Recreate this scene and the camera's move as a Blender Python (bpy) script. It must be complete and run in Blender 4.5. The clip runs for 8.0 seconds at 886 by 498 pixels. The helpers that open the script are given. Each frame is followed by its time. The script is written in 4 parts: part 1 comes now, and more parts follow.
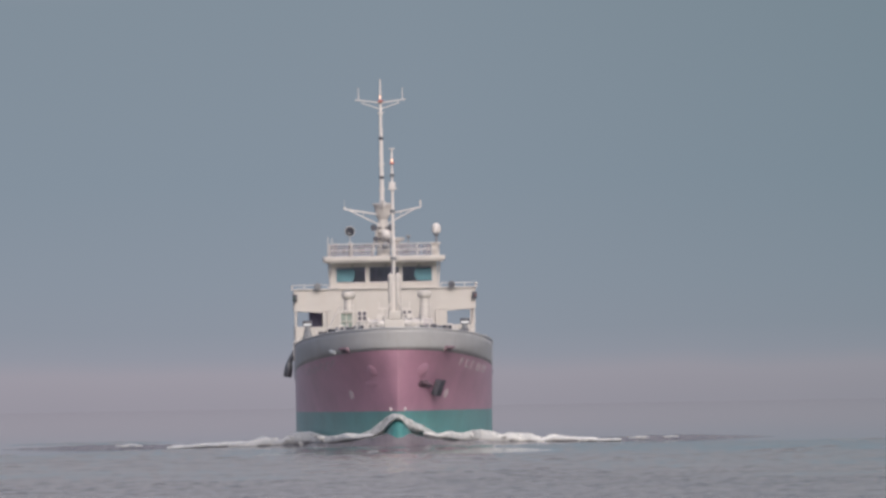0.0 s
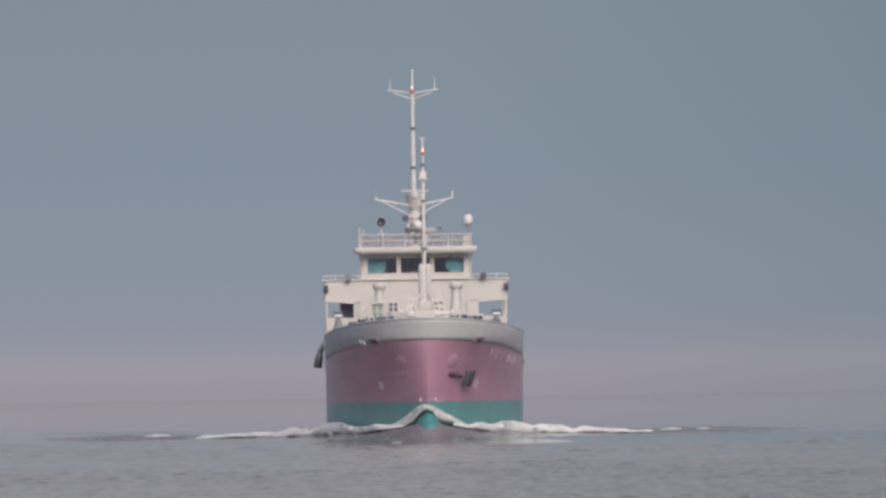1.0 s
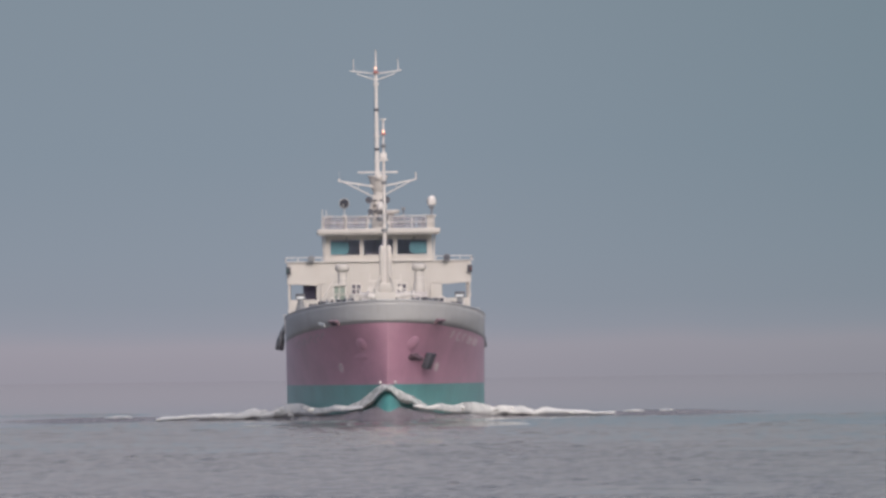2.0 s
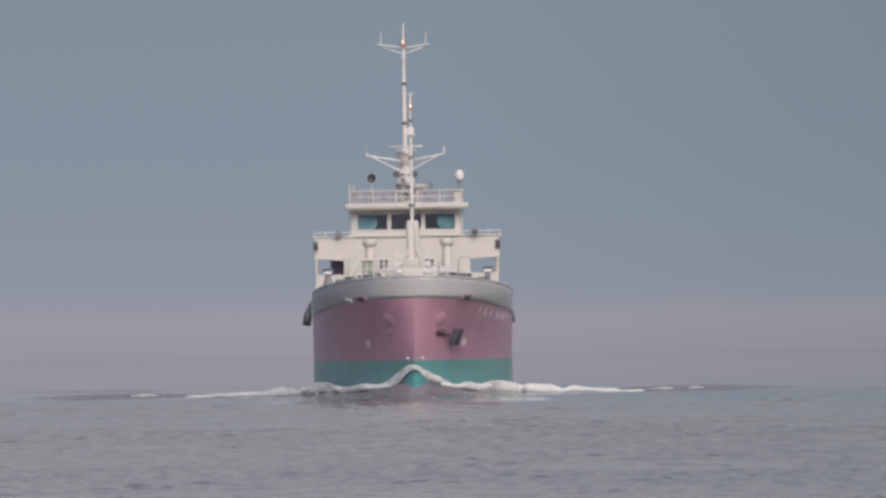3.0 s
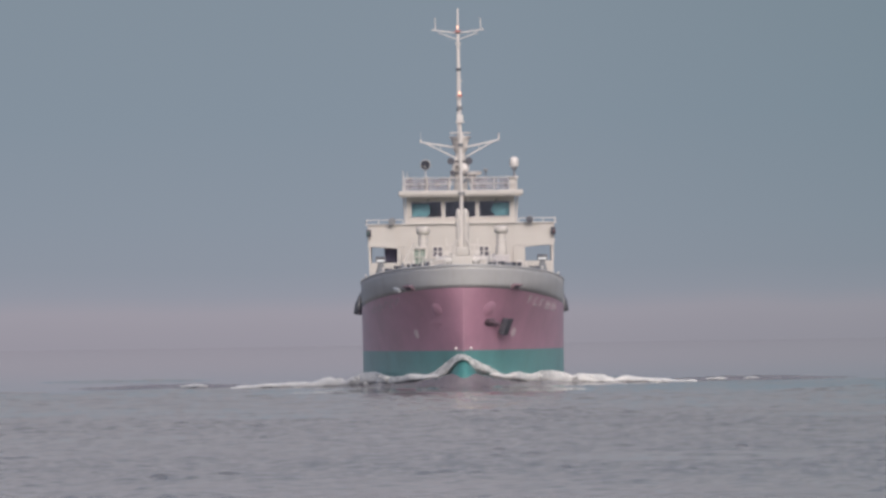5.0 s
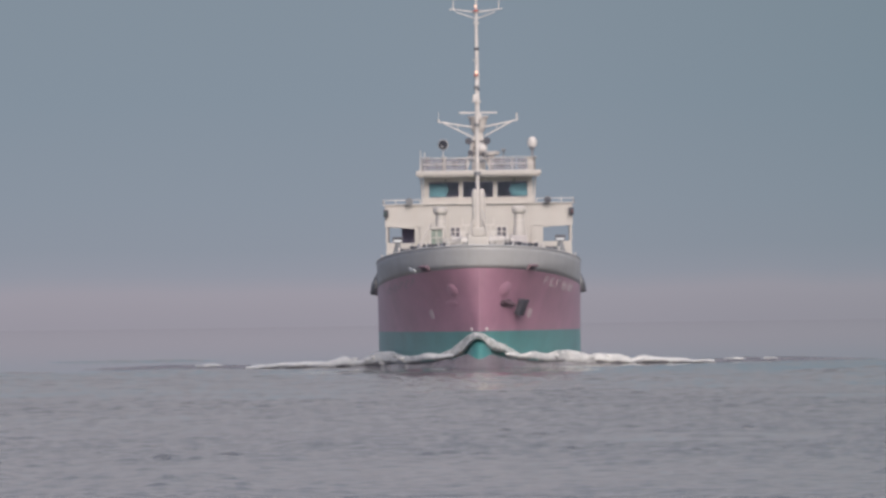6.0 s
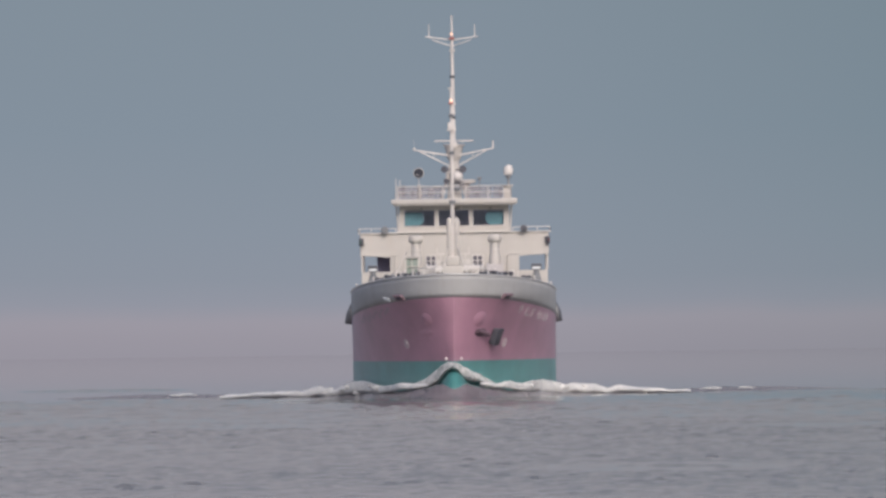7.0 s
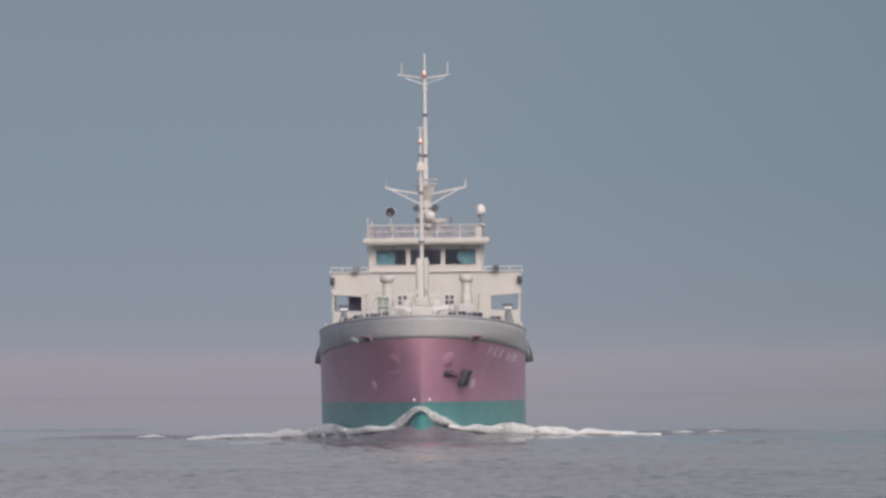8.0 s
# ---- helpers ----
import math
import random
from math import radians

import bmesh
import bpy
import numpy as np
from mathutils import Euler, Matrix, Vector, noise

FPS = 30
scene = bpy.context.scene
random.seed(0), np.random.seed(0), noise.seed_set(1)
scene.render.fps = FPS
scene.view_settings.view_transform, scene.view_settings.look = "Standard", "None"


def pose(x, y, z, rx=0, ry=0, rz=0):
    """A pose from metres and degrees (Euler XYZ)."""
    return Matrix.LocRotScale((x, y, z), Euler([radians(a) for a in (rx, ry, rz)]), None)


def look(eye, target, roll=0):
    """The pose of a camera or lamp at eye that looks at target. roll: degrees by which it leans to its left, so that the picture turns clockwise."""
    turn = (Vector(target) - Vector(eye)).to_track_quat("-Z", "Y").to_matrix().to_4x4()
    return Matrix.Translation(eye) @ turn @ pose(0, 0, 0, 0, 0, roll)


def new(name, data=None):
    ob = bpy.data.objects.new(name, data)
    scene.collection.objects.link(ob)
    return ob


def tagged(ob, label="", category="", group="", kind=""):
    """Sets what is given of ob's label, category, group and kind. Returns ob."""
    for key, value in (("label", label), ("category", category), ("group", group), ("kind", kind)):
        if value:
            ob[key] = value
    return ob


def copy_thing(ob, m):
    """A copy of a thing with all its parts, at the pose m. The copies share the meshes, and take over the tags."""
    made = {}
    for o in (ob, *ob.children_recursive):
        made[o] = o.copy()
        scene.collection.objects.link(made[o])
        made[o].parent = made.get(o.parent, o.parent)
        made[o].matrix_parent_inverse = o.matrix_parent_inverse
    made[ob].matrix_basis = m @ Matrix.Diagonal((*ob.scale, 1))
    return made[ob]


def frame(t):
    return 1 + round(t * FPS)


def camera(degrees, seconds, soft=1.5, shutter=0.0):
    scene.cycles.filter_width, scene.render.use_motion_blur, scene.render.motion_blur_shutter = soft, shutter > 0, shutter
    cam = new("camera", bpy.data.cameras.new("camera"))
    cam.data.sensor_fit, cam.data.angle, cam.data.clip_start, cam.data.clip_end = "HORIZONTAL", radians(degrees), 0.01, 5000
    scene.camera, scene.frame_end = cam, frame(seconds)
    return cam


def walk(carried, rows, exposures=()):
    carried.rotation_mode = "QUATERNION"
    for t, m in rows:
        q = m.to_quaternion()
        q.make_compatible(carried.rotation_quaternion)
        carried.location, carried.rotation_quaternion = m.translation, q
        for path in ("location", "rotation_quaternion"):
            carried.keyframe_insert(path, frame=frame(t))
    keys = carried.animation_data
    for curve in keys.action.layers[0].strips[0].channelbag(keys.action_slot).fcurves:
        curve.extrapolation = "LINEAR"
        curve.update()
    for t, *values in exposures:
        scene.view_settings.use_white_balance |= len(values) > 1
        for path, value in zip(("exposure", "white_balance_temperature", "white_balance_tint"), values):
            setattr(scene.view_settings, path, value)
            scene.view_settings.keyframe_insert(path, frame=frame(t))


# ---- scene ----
from functools import lru_cache

# ------------------------------------------------------------------ camera
EYE = 5.3          # eye height over the sea, metres
START, SPEED = 1110.0, 5.9   # distance of the stem at the start, metres a second towards the camera
TRACK = 0.19       # sideways place of the stem

# seconds, heading, tilt and roll of the hand-held long lens, degrees
VIEW = [
    (0.0, -0.1319, 0.2228, -1.000), (0.1, -0.1061, 0.2289, -0.984), (0.2, -0.1080, 0.2243, -0.967), (0.3, -0.1523, 0.2277, -0.951),
    (0.4, -0.1778, 0.2374, -0.935), (0.5, -0.1508, 0.2221, -0.918), (0.6, -0.1372, 0.2015, -0.902), (0.7, -0.1227, 0.1944, -0.885),
    (0.8, -0.0836, 0.1936, -0.869), (0.9, -0.0737, 0.1937, -0.852), (1.0, -0.0541, 0.1998, -0.836), (1.1, -0.0482, 0.1933, -0.819),
    (1.2, -0.0545, 0.1880, -0.802), (1.3, -0.0899, 0.1809, -0.785), (1.4, -0.1210, 0.1753, -0.768), (1.5, -0.1221, 0.1922, -0.751),
    (1.6, -0.1353, 0.1715, -0.771), (1.7, -0.1666, 0.1640, -0.791), (2.8, -0.0920, 0.1127, -0.864), (2.9, -0.0909, 0.1130, -0.870),
    (3.0, -0.0855, 0.0912, -0.877), (3.1, -0.0646, 0.0809, -0.898), (3.2, -0.0313, 0.0832, -0.919), (3.3, 0.0299, 0.0670, -0.940),
    (3.4, 0.0638, 0.0271, -0.962), (3.5, 0.1245, 0.0191, -0.983), (3.6, 0.1360, 0.0058, -0.976), (3.7, 0.1279, 0.0060, -0.969),
    (3.8, 0.1006, 0.0206, -0.961), (3.9, 0.0922, 0.0413, -0.954), (4.0, 0.0763, 0.0520, -0.947), (4.1, 0.0658, 0.0562, -0.928),
    (4.2, 0.0737, 0.0709, -0.910), (5.3, -0.0145, 0.0577, -0.848), (5.4, -0.0489, 0.0499, -0.826), (5.5, -0.0486, 0.0471, -0.803),
    (5.6, -0.0554, 0.0390, -0.803), (5.7, -0.0036, 0.0404, -0.803), (5.8, 0.0310, 0.0137, -0.802), (5.9, 0.0625, 0.0075, -0.802),
    (6.0, 0.0796, 0.0162, -0.802), (6.1, 0.0829, 0.0191, -0.805), (6.2, 0.0882, 0.0195, -0.808), (6.3, 0.0921, 0.0200, -0.811),
    (6.4, 0.0973, 0.0350, -0.814), (6.5, 0.0921, 0.0579, -0.817), (6.6, 0.0261, 0.0636, -0.812), (6.7, 0.0140, 0.0707, -0.806),
    (6.8, 0.0049, 0.0721, -0.801), (6.9, 0.0075, 0.0722, -0.795), (7.0, 0.0136, 0.0897, -0.790), (7.1, 0.0416, 0.1225, -0.764),
    (7.2, 0.0344, 0.1241, -0.737), (7.3, 0.0491, 0.1289, -0.711), (7.4, 0.0553, 0.1117, -0.685), (7.5, 0.0565, 0.1146, -0.659),
    (7.6, 0.0136, 0.1368, -0.642), (7.7, -0.0237, 0.1560, -0.625), (7.8, -0.0389, 0.1536, -0.609), (7.9, -0.0396, 0.1528, -0.592),
    (8.0, -0.0681, 0.1933, -0.575),
]
# seconds, yaw and pitch of the ship, degrees
SHIP = [
    (0.0, 0.739, -0.020), (0.5, 0.683, -0.060), (1.0, 0.662, -0.075), (1.5, 0.605, -0.011), (1.7, 0.500, -0.085), (3.0, 0.412, -0.044),
    (3.5, 0.378, -0.028), (4.0, 0.289, 0.007), (4.2, 0.271, 0.021), (5.3, -0.002, 0.030), (5.5, 0.002, -0.031), (6.0, -0.076, 0.022),
    (6.5, -0.124, 0.048), (7.0, -0.153, 0.035), (7.5, -0.292, 0.052), (8.0, -0.358, 0.117),
]

cam = camera(2.2627, 8.0, soft=2.9)
walk(cam, [(t, pose(0, 0, EYE, 90 + tilt, 0, pan) @ pose(0, 0, 0, 0, 0, roll)) for t, pan, tilt, roll in VIEW])

# ------------------------------------------------------------------ light
SUN_TO = Vector((0.22, -0.75, 0.60)).normalized()
world = bpy.data.worlds.new("hazy_sky")
scene.world = world
world.use_nodes = True
wn = world.node_tree.nodes
sky = wn.new("ShaderNodeTexSky")
sky.sky_type = "NISHITA"
sky.sun_disc = False
sky.sun_elevation = math.asin(SUN_TO.z)
sky.sun_rotation = math.atan2(SUN_TO.x, SUN_TO.y)
sky.altitude, sky.air_density, sky.dust_density, sky.ozone_density = 0, 1.0, 4.0, 1.5
wn["Background"].inputs["Strength"].default_value = 0.145
world.node_tree.links.new(sky.outputs["Color"], wn["Background"].inputs["Color"])

sun = new("sun", bpy.data.lights.new("sun", "SUN"))
sun.data.energy, sun.data.angle, sun.data.color = 1.4, radians(30), (1.0, 0.95, 0.91)
sun.matrix_world = look(SUN_TO * 500, (0, 0, 0))


# ------------------------------------------------------------------ materials
def links(mat):
    return mat.node_tree.nodes, mat.node_tree.links


def paint(name, rgb, rough=0.5, metal=0.0, mottle=0.12, scale=1.2, streak=0.0, bump=0.02, stain=(0.25, 0.14, 0.08), haze_coat=0.0):
    """Painted steel: colour with blotches, fine grain, rust streaks that run down, and plate unevenness."""
    mat = bpy.data.materials.new(name)
    mat.use_nodes = True
    n, l = links(mat)
    bsdf = n["Principled BSDF"]
    bsdf.inputs["Roughness"].default_value, bsdf.inputs["Metallic"].default_value = rough, metal
    # reflective coat that stands in for haze in front of the paint
    if haze_coat:
        bsdf.inputs["Coat Weight"].default_value, bsdf.inputs["Coat Roughness"].default_value = 1.0, 0.5
        bsdf.inputs["Coat IOR"].default_value = haze_coat
    co = n.new("ShaderNodeTexCoord")
    big = n.new("ShaderNodeTexNoise")
    big.inputs["Scale"].default_value, big.inputs["Detail"].default_value = scale, 6
    l.new(co.outputs["Object"], big.inputs["Vector"])
    ramp = n.new("ShaderNodeValToRGB")
    lo = [c * (1 - mottle) for c in rgb]
    hi = [min(1, c * (1 + mottle)) for c in rgb]
    ramp.color_ramp.elements[0].position, ramp.color_ramp.elements[0].color = 0.3, (*lo, 1)
    ramp.color_ramp.elements[1].position, ramp.color_ramp.elements[1].color = 0.7, (*hi, 1)
    l.new(big.outputs["Fac"], ramp.inputs["Fac"])
    colour = ramp.outputs["Color"]
    if streak:
        squeeze = n.new("ShaderNodeMapping")
        squeeze.inputs["Scale"].default_value = (3.0, 3.0, 0.22)
        l.new(co.outputs["Object"], squeeze.inputs["Vector"])
        run = n.new("ShaderNodeTexNoise")
        run.inputs["Scale"].default_value, run.inputs["Detail"].default_value = 1.6, 5
        l.new(squeeze.outputs["Vector"], run.inputs["Vector"])
        cut = n.new("ShaderNodeMapRange")
        cut.inputs["From Min"].default_value, cut.inputs["From Max"].default_value = 0.52, 0.78
        cut.inputs["To Max"].default_value = streak
        l.new(run.outputs["Fac"], cut.inputs["Value"])
        mix = n.new("ShaderNodeMixRGB")
        mix.inputs["Color2"].default_value = (*stain, 1)
        l.new(cut.outputs["Result"], mix.inputs["Fac"])
        l.new(colour, mix.inputs["Color1"])
        colour = mix.outputs["Color"]
    l.new(colour, bsdf.inputs["Base Color"])
    fine = n.new("ShaderNodeTexNoise")
    fine.inputs["Scale"].default_value = 3.5
    l.new(co.outputs["Object"], fine.inputs["Vector"])
    bp = n.new("ShaderNodeBump")
    bp.inputs["Strength"].default_value, bp.inputs["Distance"].default_value = 0.4, bump
    l.new(fine.outputs["Fac"], bp.inputs["Height"])
    l.new(bp.outputs["Normal"], bsdf.inputs["Normal"])
    return mat


def glow(name, rgb, power):
    mat = bpy.data.materials.new(name)
    mat.use_nodes = True
    b = mat.node_tree.nodes["Principled BSDF"]
    b.inputs["Base Color"].default_value = (*rgb, 1)
    b.inputs["Emission Color"].default_value, b.inputs["Emission Strength"].default_value = (*rgb, 1), power
    return mat


# hull colours greyed to imitate haze; the coat's reflection lifts the darks too
RED = paint("hazed_hull_red_paint", (0.440, 0.216, 0.315), 0.5, mottle=0.14, scale=0.7, streak=0.25, bump=0.05, stain=(0.28, 0.17, 0.21), haze_coat=2.3)
GREEN = paint("hazed_boot_top_green_paint", (0.085, 0.29, 0.295), 0.5, mottle=0.16, scale=0.8, streak=0.25, bump=0.05, stain=(0.07, 0.17, 0.16), haze_coat=2.2)
WET = paint("wet_green_paint", (0.055, 0.185, 0.185), 0.35, mottle=0.2, scale=1.5)
GREY = paint("bulwark_grey_paint", (0.445, 0.445, 0.46), 0.5, mottle=0.07, scale=0.8, streak=0.18, bump=0.03, stain=(0.30, 0.24, 0.21))
CREAM = paint("superstructure_cream_paint", (0.530, 0.495, 0.475), 0.5, mottle=0.05, scale=0.9, streak=0.12, bump=0.015, stain=(0.52, 0.40, 0.32))
WHITE = paint("mast_white_paint", (0.64, 0.60, 0.585), 0.45, mottle=0.05, scale=2.0, streak=0.2, bump=0.01, stain=(0.45, 0.36, 0.30))
STAND = paint("pedestal_grey_paint", (0.20, 0.205, 0.225), 0.55, mottle=0.1, scale=2.5, streak=0.15)
DARK = paint("dark_iron", (0.075, 0.075, 0.095), 0.55, mottle=0.25, scale=4.0)
# coat added to lift the black the way haze would
RUBBER = paint("hazed_black_rubber", (0.04, 0.04, 0.055), 0.7, mottle=0.25, scale=5.0, haze_coat=1.9)
DECK = paint("deck_green_paint", (0.11, 0.17, 0.14), 0.65, mottle=0.2, scale=1.0)
MARK = paint("white_lettering_paint", (0.62, 0.56, 0.58), 0.5, mottle=0.08, scale=4.0)
NAVY = paint("dark_blue_locker_paint", (0.30, 0.27, 0.40), 0.5, mottle=0.15, scale=2.0)
BLIND = paint("teal_window_blind", (0.14, 0.31, 0.335), 0.7, mottle=0.12, scale=4.0)
ROOM = paint("bridge_interior_panel", (0.55, 0.52, 0.66), 0.7, mottle=0.2, scale=3.0)
PANE = paint("dark_window_pane", (0.13, 0.12, 0.15), 0.2, mottle=0.2, scale=4.0)
LAMP = glow("masthead_lamp", (1.0, 0.58, 0.40), 1.2)
FAINT_GLOW = glow("faint_white_glow", (0.68, 0.70, 0.73), 0.04)

GLASS = bpy.data.materials.new("window_glass")
GLASS.use_nodes = True
gn, gl = links(GLASS)
gb = gn["Principled BSDF"]
gb.inputs["Base Color"].default_value = (0.86, 0.87, 0.92, 1)
gb.inputs["Roughness"].default_value, gb.inputs["Transmission Weight"].default_value = 0.03, 1.0
gb.inputs["IOR"].default_value = 1.6

WATER = bpy.data.materials.new("sea_water")
WATER.use_nodes = True
n, l = links(WATER)
b = n["Principled BSDF"]
b.inputs["IOR"].default_value, b.inputs["Roughness"].default_value = 1.333, 0.015
co = n.new("ShaderNodeTexCoord")
tint = n.new("ShaderNodeTexNoise")
tint.inputs["Scale"].default_value, tint.inputs["Detail"].default_value = 0.05, 3
l.new(co.outputs["Object"], tint.inputs["Vector"])
tr = n.new("ShaderNodeValToRGB")
tr.color_ramp.elements[0].position, tr.color_ramp.elements[0].color = 0.35, (0.118, 0.115, 0.110, 1)
tr.color_ramp.elements[1].position, tr.color_ramp.elements[1].color = 0.68, (0.155, 0.146, 0.138, 1)
l.new(tint.outputs["Fac"], tr.inputs["Fac"])
l.new(tr.outputs["Color"], b.inputs["Base Color"])
# slicker past the ship, faintly roughened by ripples nearer in
place = n.new("ShaderNodeSeparateXYZ")
l.new(co.outputs["Object"], place.inputs["Vector"])
dull = n.new("ShaderNodeMapRange")
dull.inputs["From Min"].default_value, dull.inputs["From Max"].default_value = 900, 1500
dull.inputs["To Min"].default_value, dull.inputs["To Max"].default_value = 0.05, 0.03
l.new(place.outputs["Y"], dull.inputs["Value"])
l.new(dull.outputs["Result"], b.inputs["Roughness"])
# churned water full of air, paler than the open sea
CHURN = paint("aerated_water", (0.155, 0.142, 0.158), 0.16, mottle=0.15, scale=1.5, bump=0.03)
FOAM = bpy.data.materials.new("sea_foam")
FOAM.use_nodes = True
n, l = links(FOAM)
b = n["Principled BSDF"]
b.inputs["Roughness"].default_value = 0.9
b.inputs["Subsurface Weight"].default_value, b.inputs["Subsurface Radius"].default_value = 0.6, (0.25, 0.25, 0.25)
co = n.new("ShaderNodeTexCoord")
fo = n.new("ShaderNodeTexNoise")
fo.inputs["Scale"].default_value, fo.inputs["Detail"].default_value = 2.2, 6
l.new(co.outputs["Object"], fo.inputs["Vector"])
fr = n.new("ShaderNodeValToRGB")
fr.color_ramp.elements[0].position, fr.color_ramp.elements[0].color = 0.3, (0.54, 0.54, 0.55, 1)
fr.color_ramp.elements[1].position, fr.color_ramp.elements[1].color = 0.62, (0.68, 0.67, 0.66, 1)
l.new(fo.outputs["Fac"], fr.inputs["Fac"])
l.new(fr.outputs["Color"], b.inputs["Base Color"])
froth = n.new("ShaderNodeBump")
froth.inputs["Strength"].default_value, froth.inputs["Distance"].default_value = 0.8, 0.16
l.new(fo.outputs["Fac"], froth.inputs["Height"])
l.new(froth.outputs["Normal"], b.inputs["Normal"])

# thin white water with gaps: the fringe of the foam and the sheet on the stem
SPRAY = bpy.data.materials.new("thin_spray")
SPRAY.use_nodes = True
n, l = links(SPRAY)
b = n["Principled BSDF"]
b.inputs["Roughness"].default_value, b.inputs["Base Color"].default_value = 0.9, (0.66, 0.65, 0.65, 1)
co = n.new("ShaderNodeTexCoord")
so = n.new("ShaderNodeTexNoise")
so.inputs["Scale"].default_value, so.inputs["Detail"].default_value = 3.2, 4
l.new(co.outputs["Object"], so.inputs["Vector"])
sm = n.new("ShaderNodeMapRange")
sm.inputs["From Min"].default_value, sm.inputs["From Max"].default_value = 0.32, 0.68
sm.inputs["To Min"].default_value, sm.inputs["To Max"].default_value = 0.45, 0.92
l.new(so.outputs["Fac"], sm.inputs["Value"])
l.new(sm.outputs["Result"], b.inputs["Alpha"])

# far haze: a bank of bright mist over the horizon that thins out upwards into the sky
HAZE = bpy.data.materials.new("horizon_haze")
HAZE.use_nodes = True
n, l = links(HAZE)
n.remove(n["Principled BSDF"])
co = n.new("ShaderNodeTexCoord")
sep = n.new("ShaderNodeSeparateXYZ")
l.new(co.outputs["Object"], sep.inputs["Vector"])
drift = n.new("ShaderNodeTexNoise")
drift.inputs["Scale"].default_value, drift.inputs["Detail"].default_value = 0.06, 4
l.new(co.outputs["Object"], drift.inputs["Vector"])
wob = n.new("ShaderNodeMath")
wob.operation = "MULTIPLY_ADD"
wob.inputs[1].default_value = 1.5
l.new(drift.outputs["Fac"], wob.inputs[0])
l.new(sep.outputs["Z"], wob.inputs[2])
up = n.new("ShaderNodeMapRange")
up.inputs["From Min"].default_value, up.inputs["From Max"].default_value = 0.0, 108.0
l.new(wob.outputs["Value"], up.inputs["Value"])
hr = n.new("ShaderNodeValToRGB")
e = hr.color_ramp.elements
e[0].position, e[0].color = 0.0, (0.306, 0.292, 0.341, 1)
e[1].position, e[1].color = 1.0, (0.346, 0.330, 0.372, 1)
# pinker glow from 0.45 up, above the view, added for the sea to reflect
for at, c in ((0.018, (0.322, 0.304, 0.353)), (0.030, (0.334, 0.316, 0.366)), (0.044, (0.288, 0.303, 0.361)), (0.062, (0.264, 0.294, 0.352)), (0.095, (0.252, 0.292, 0.351)), (0.17, (0.230, 0.281, 0.340)), (0.30, (0.220, 0.272, 0.325)), (0.45, (0.340, 0.334, 0.374))):
    k = e.new(at)
    k.color = (*c, 1)
l.new(up.outputs["Result"], hr.inputs["Fac"])
# the sky greys a little towards the right of the ship
side = n.new("ShaderNodeMapRange")
side.inputs["From Min"].default_value, side.inputs["From Max"].default_value = 2.0, 38.0
l.new(sep.outputs["X"], side.inputs["Value"])
grey = n.new("ShaderNodeMixRGB")
grey.blend_type = "MULTIPLY"
grey.inputs["Color2"].default_value = (0.855, 0.90, 0.89, 1)
l.new(side.outputs["Result"], grey.inputs["Fac"])
l.new(hr.outputs["Color"], grey.inputs["Color1"])
em = n.new("ShaderNodeEmission")
l.new(grey.outputs["Color"], em.inputs["Color"])
fade = n.new("ShaderNodeMapRange")
fade.inputs["From Min"].default_value, fade.inputs["From Max"].default_value = 90, 935
l.new(sep.outputs["Z"], fade.inputs["Value"])
tp = n.new("ShaderNodeBsdfTransparent")
mx = n.new("ShaderNodeMixShader")
l.new(fade.outputs["Result"], mx.inputs[0])
l.new(em.outputs["Emission"], mx.inputs[1])
l.new(tp.outputs["BSDF"], mx.inputs[2])
l.new(mx.outputs["Shader"], n["Material Output"].inputs["Surface"])


# ------------------------------------------------------------------ mesh helpers
def part(name, bm, material, parent=None, label="", smooth=True):
    me = bpy.data.meshes.new(name)
    bm.normal_update()
    bm.to_mesh(me)
    bm.free()
    me.materials.append(material)
    if smooth:
        me.shade_smooth()
        me.set_sharp_from_angle(angle=radians(35))
    ob = new(name, me)
    ob.parent = parent
    if label:
        ob["label"] = label
    return ob


def again(ob, m):
    """The same part once more, moved by m, on the same mesh."""
    return copy_thing(ob, m)


def box(bm, x0, x1, y0, y1, z0, z1, bevel=0.0):
    vs = [bm.verts.new((x, y, z)) for x in (x0, x1) for y in (y0, y1) for z in (z0, z1)]
    fs = [bm.faces.new([vs[i] for i in f]) for f in ((0, 1, 3, 2), (4, 6, 7, 5), (0, 4, 5, 1), (2, 3, 7, 6), (0, 2, 6, 4), (1, 5, 7, 3))]
    if bevel:
        es = list({e for f in fs for e in f.edges})
        bmesh.ops.bevel(bm, geom=es, offset=bevel, segments=2, affect="EDGES", profile=0.6)


def rod(bm, p, q, r, r2=None, seg=12):
    p, q = Vector(p), Vector(q)
    m = Matrix.Translation((p + q) / 2) @ (q - p).to_track_quat("Z", "Y").to_matrix().to_4x4()
    bmesh.ops.create_cone(bm, cap_ends=True, segments=seg, radius1=r, radius2=r if r2 is None else r2, depth=(q - p).length, matrix=m)


def ball(bm, c, r, sx=1, sy=1, sz=1, u=16, v=10):
    bmesh.ops.create_uvsphere(bm, u_segments=u, v_segments=v, radius=r, matrix=Matrix.Translation(c) @ Matrix.Diagonal((sx, sy, sz, 1)))


def lathe(bm, c, rows, seg=16):
    """Rows of (radius, height), turned about the vertical through c."""
    rings = [[bm.verts.new((c[0] + r * math.cos(6.2832 * i / seg), c[1] + r * math.sin(6.2832 * i / seg), c[2] + z)) for i in range(seg)] for r, z in rows]
    for a, b2 in zip(rings, rings[1:]):
        for i in range(seg):
            bm.faces.new((a[i], a[(i + 1) % seg], b2[(i + 1) % seg], b2[i]))
    bm.faces.new(rings[0][::-1])
    bm.faces.new(rings[-1])


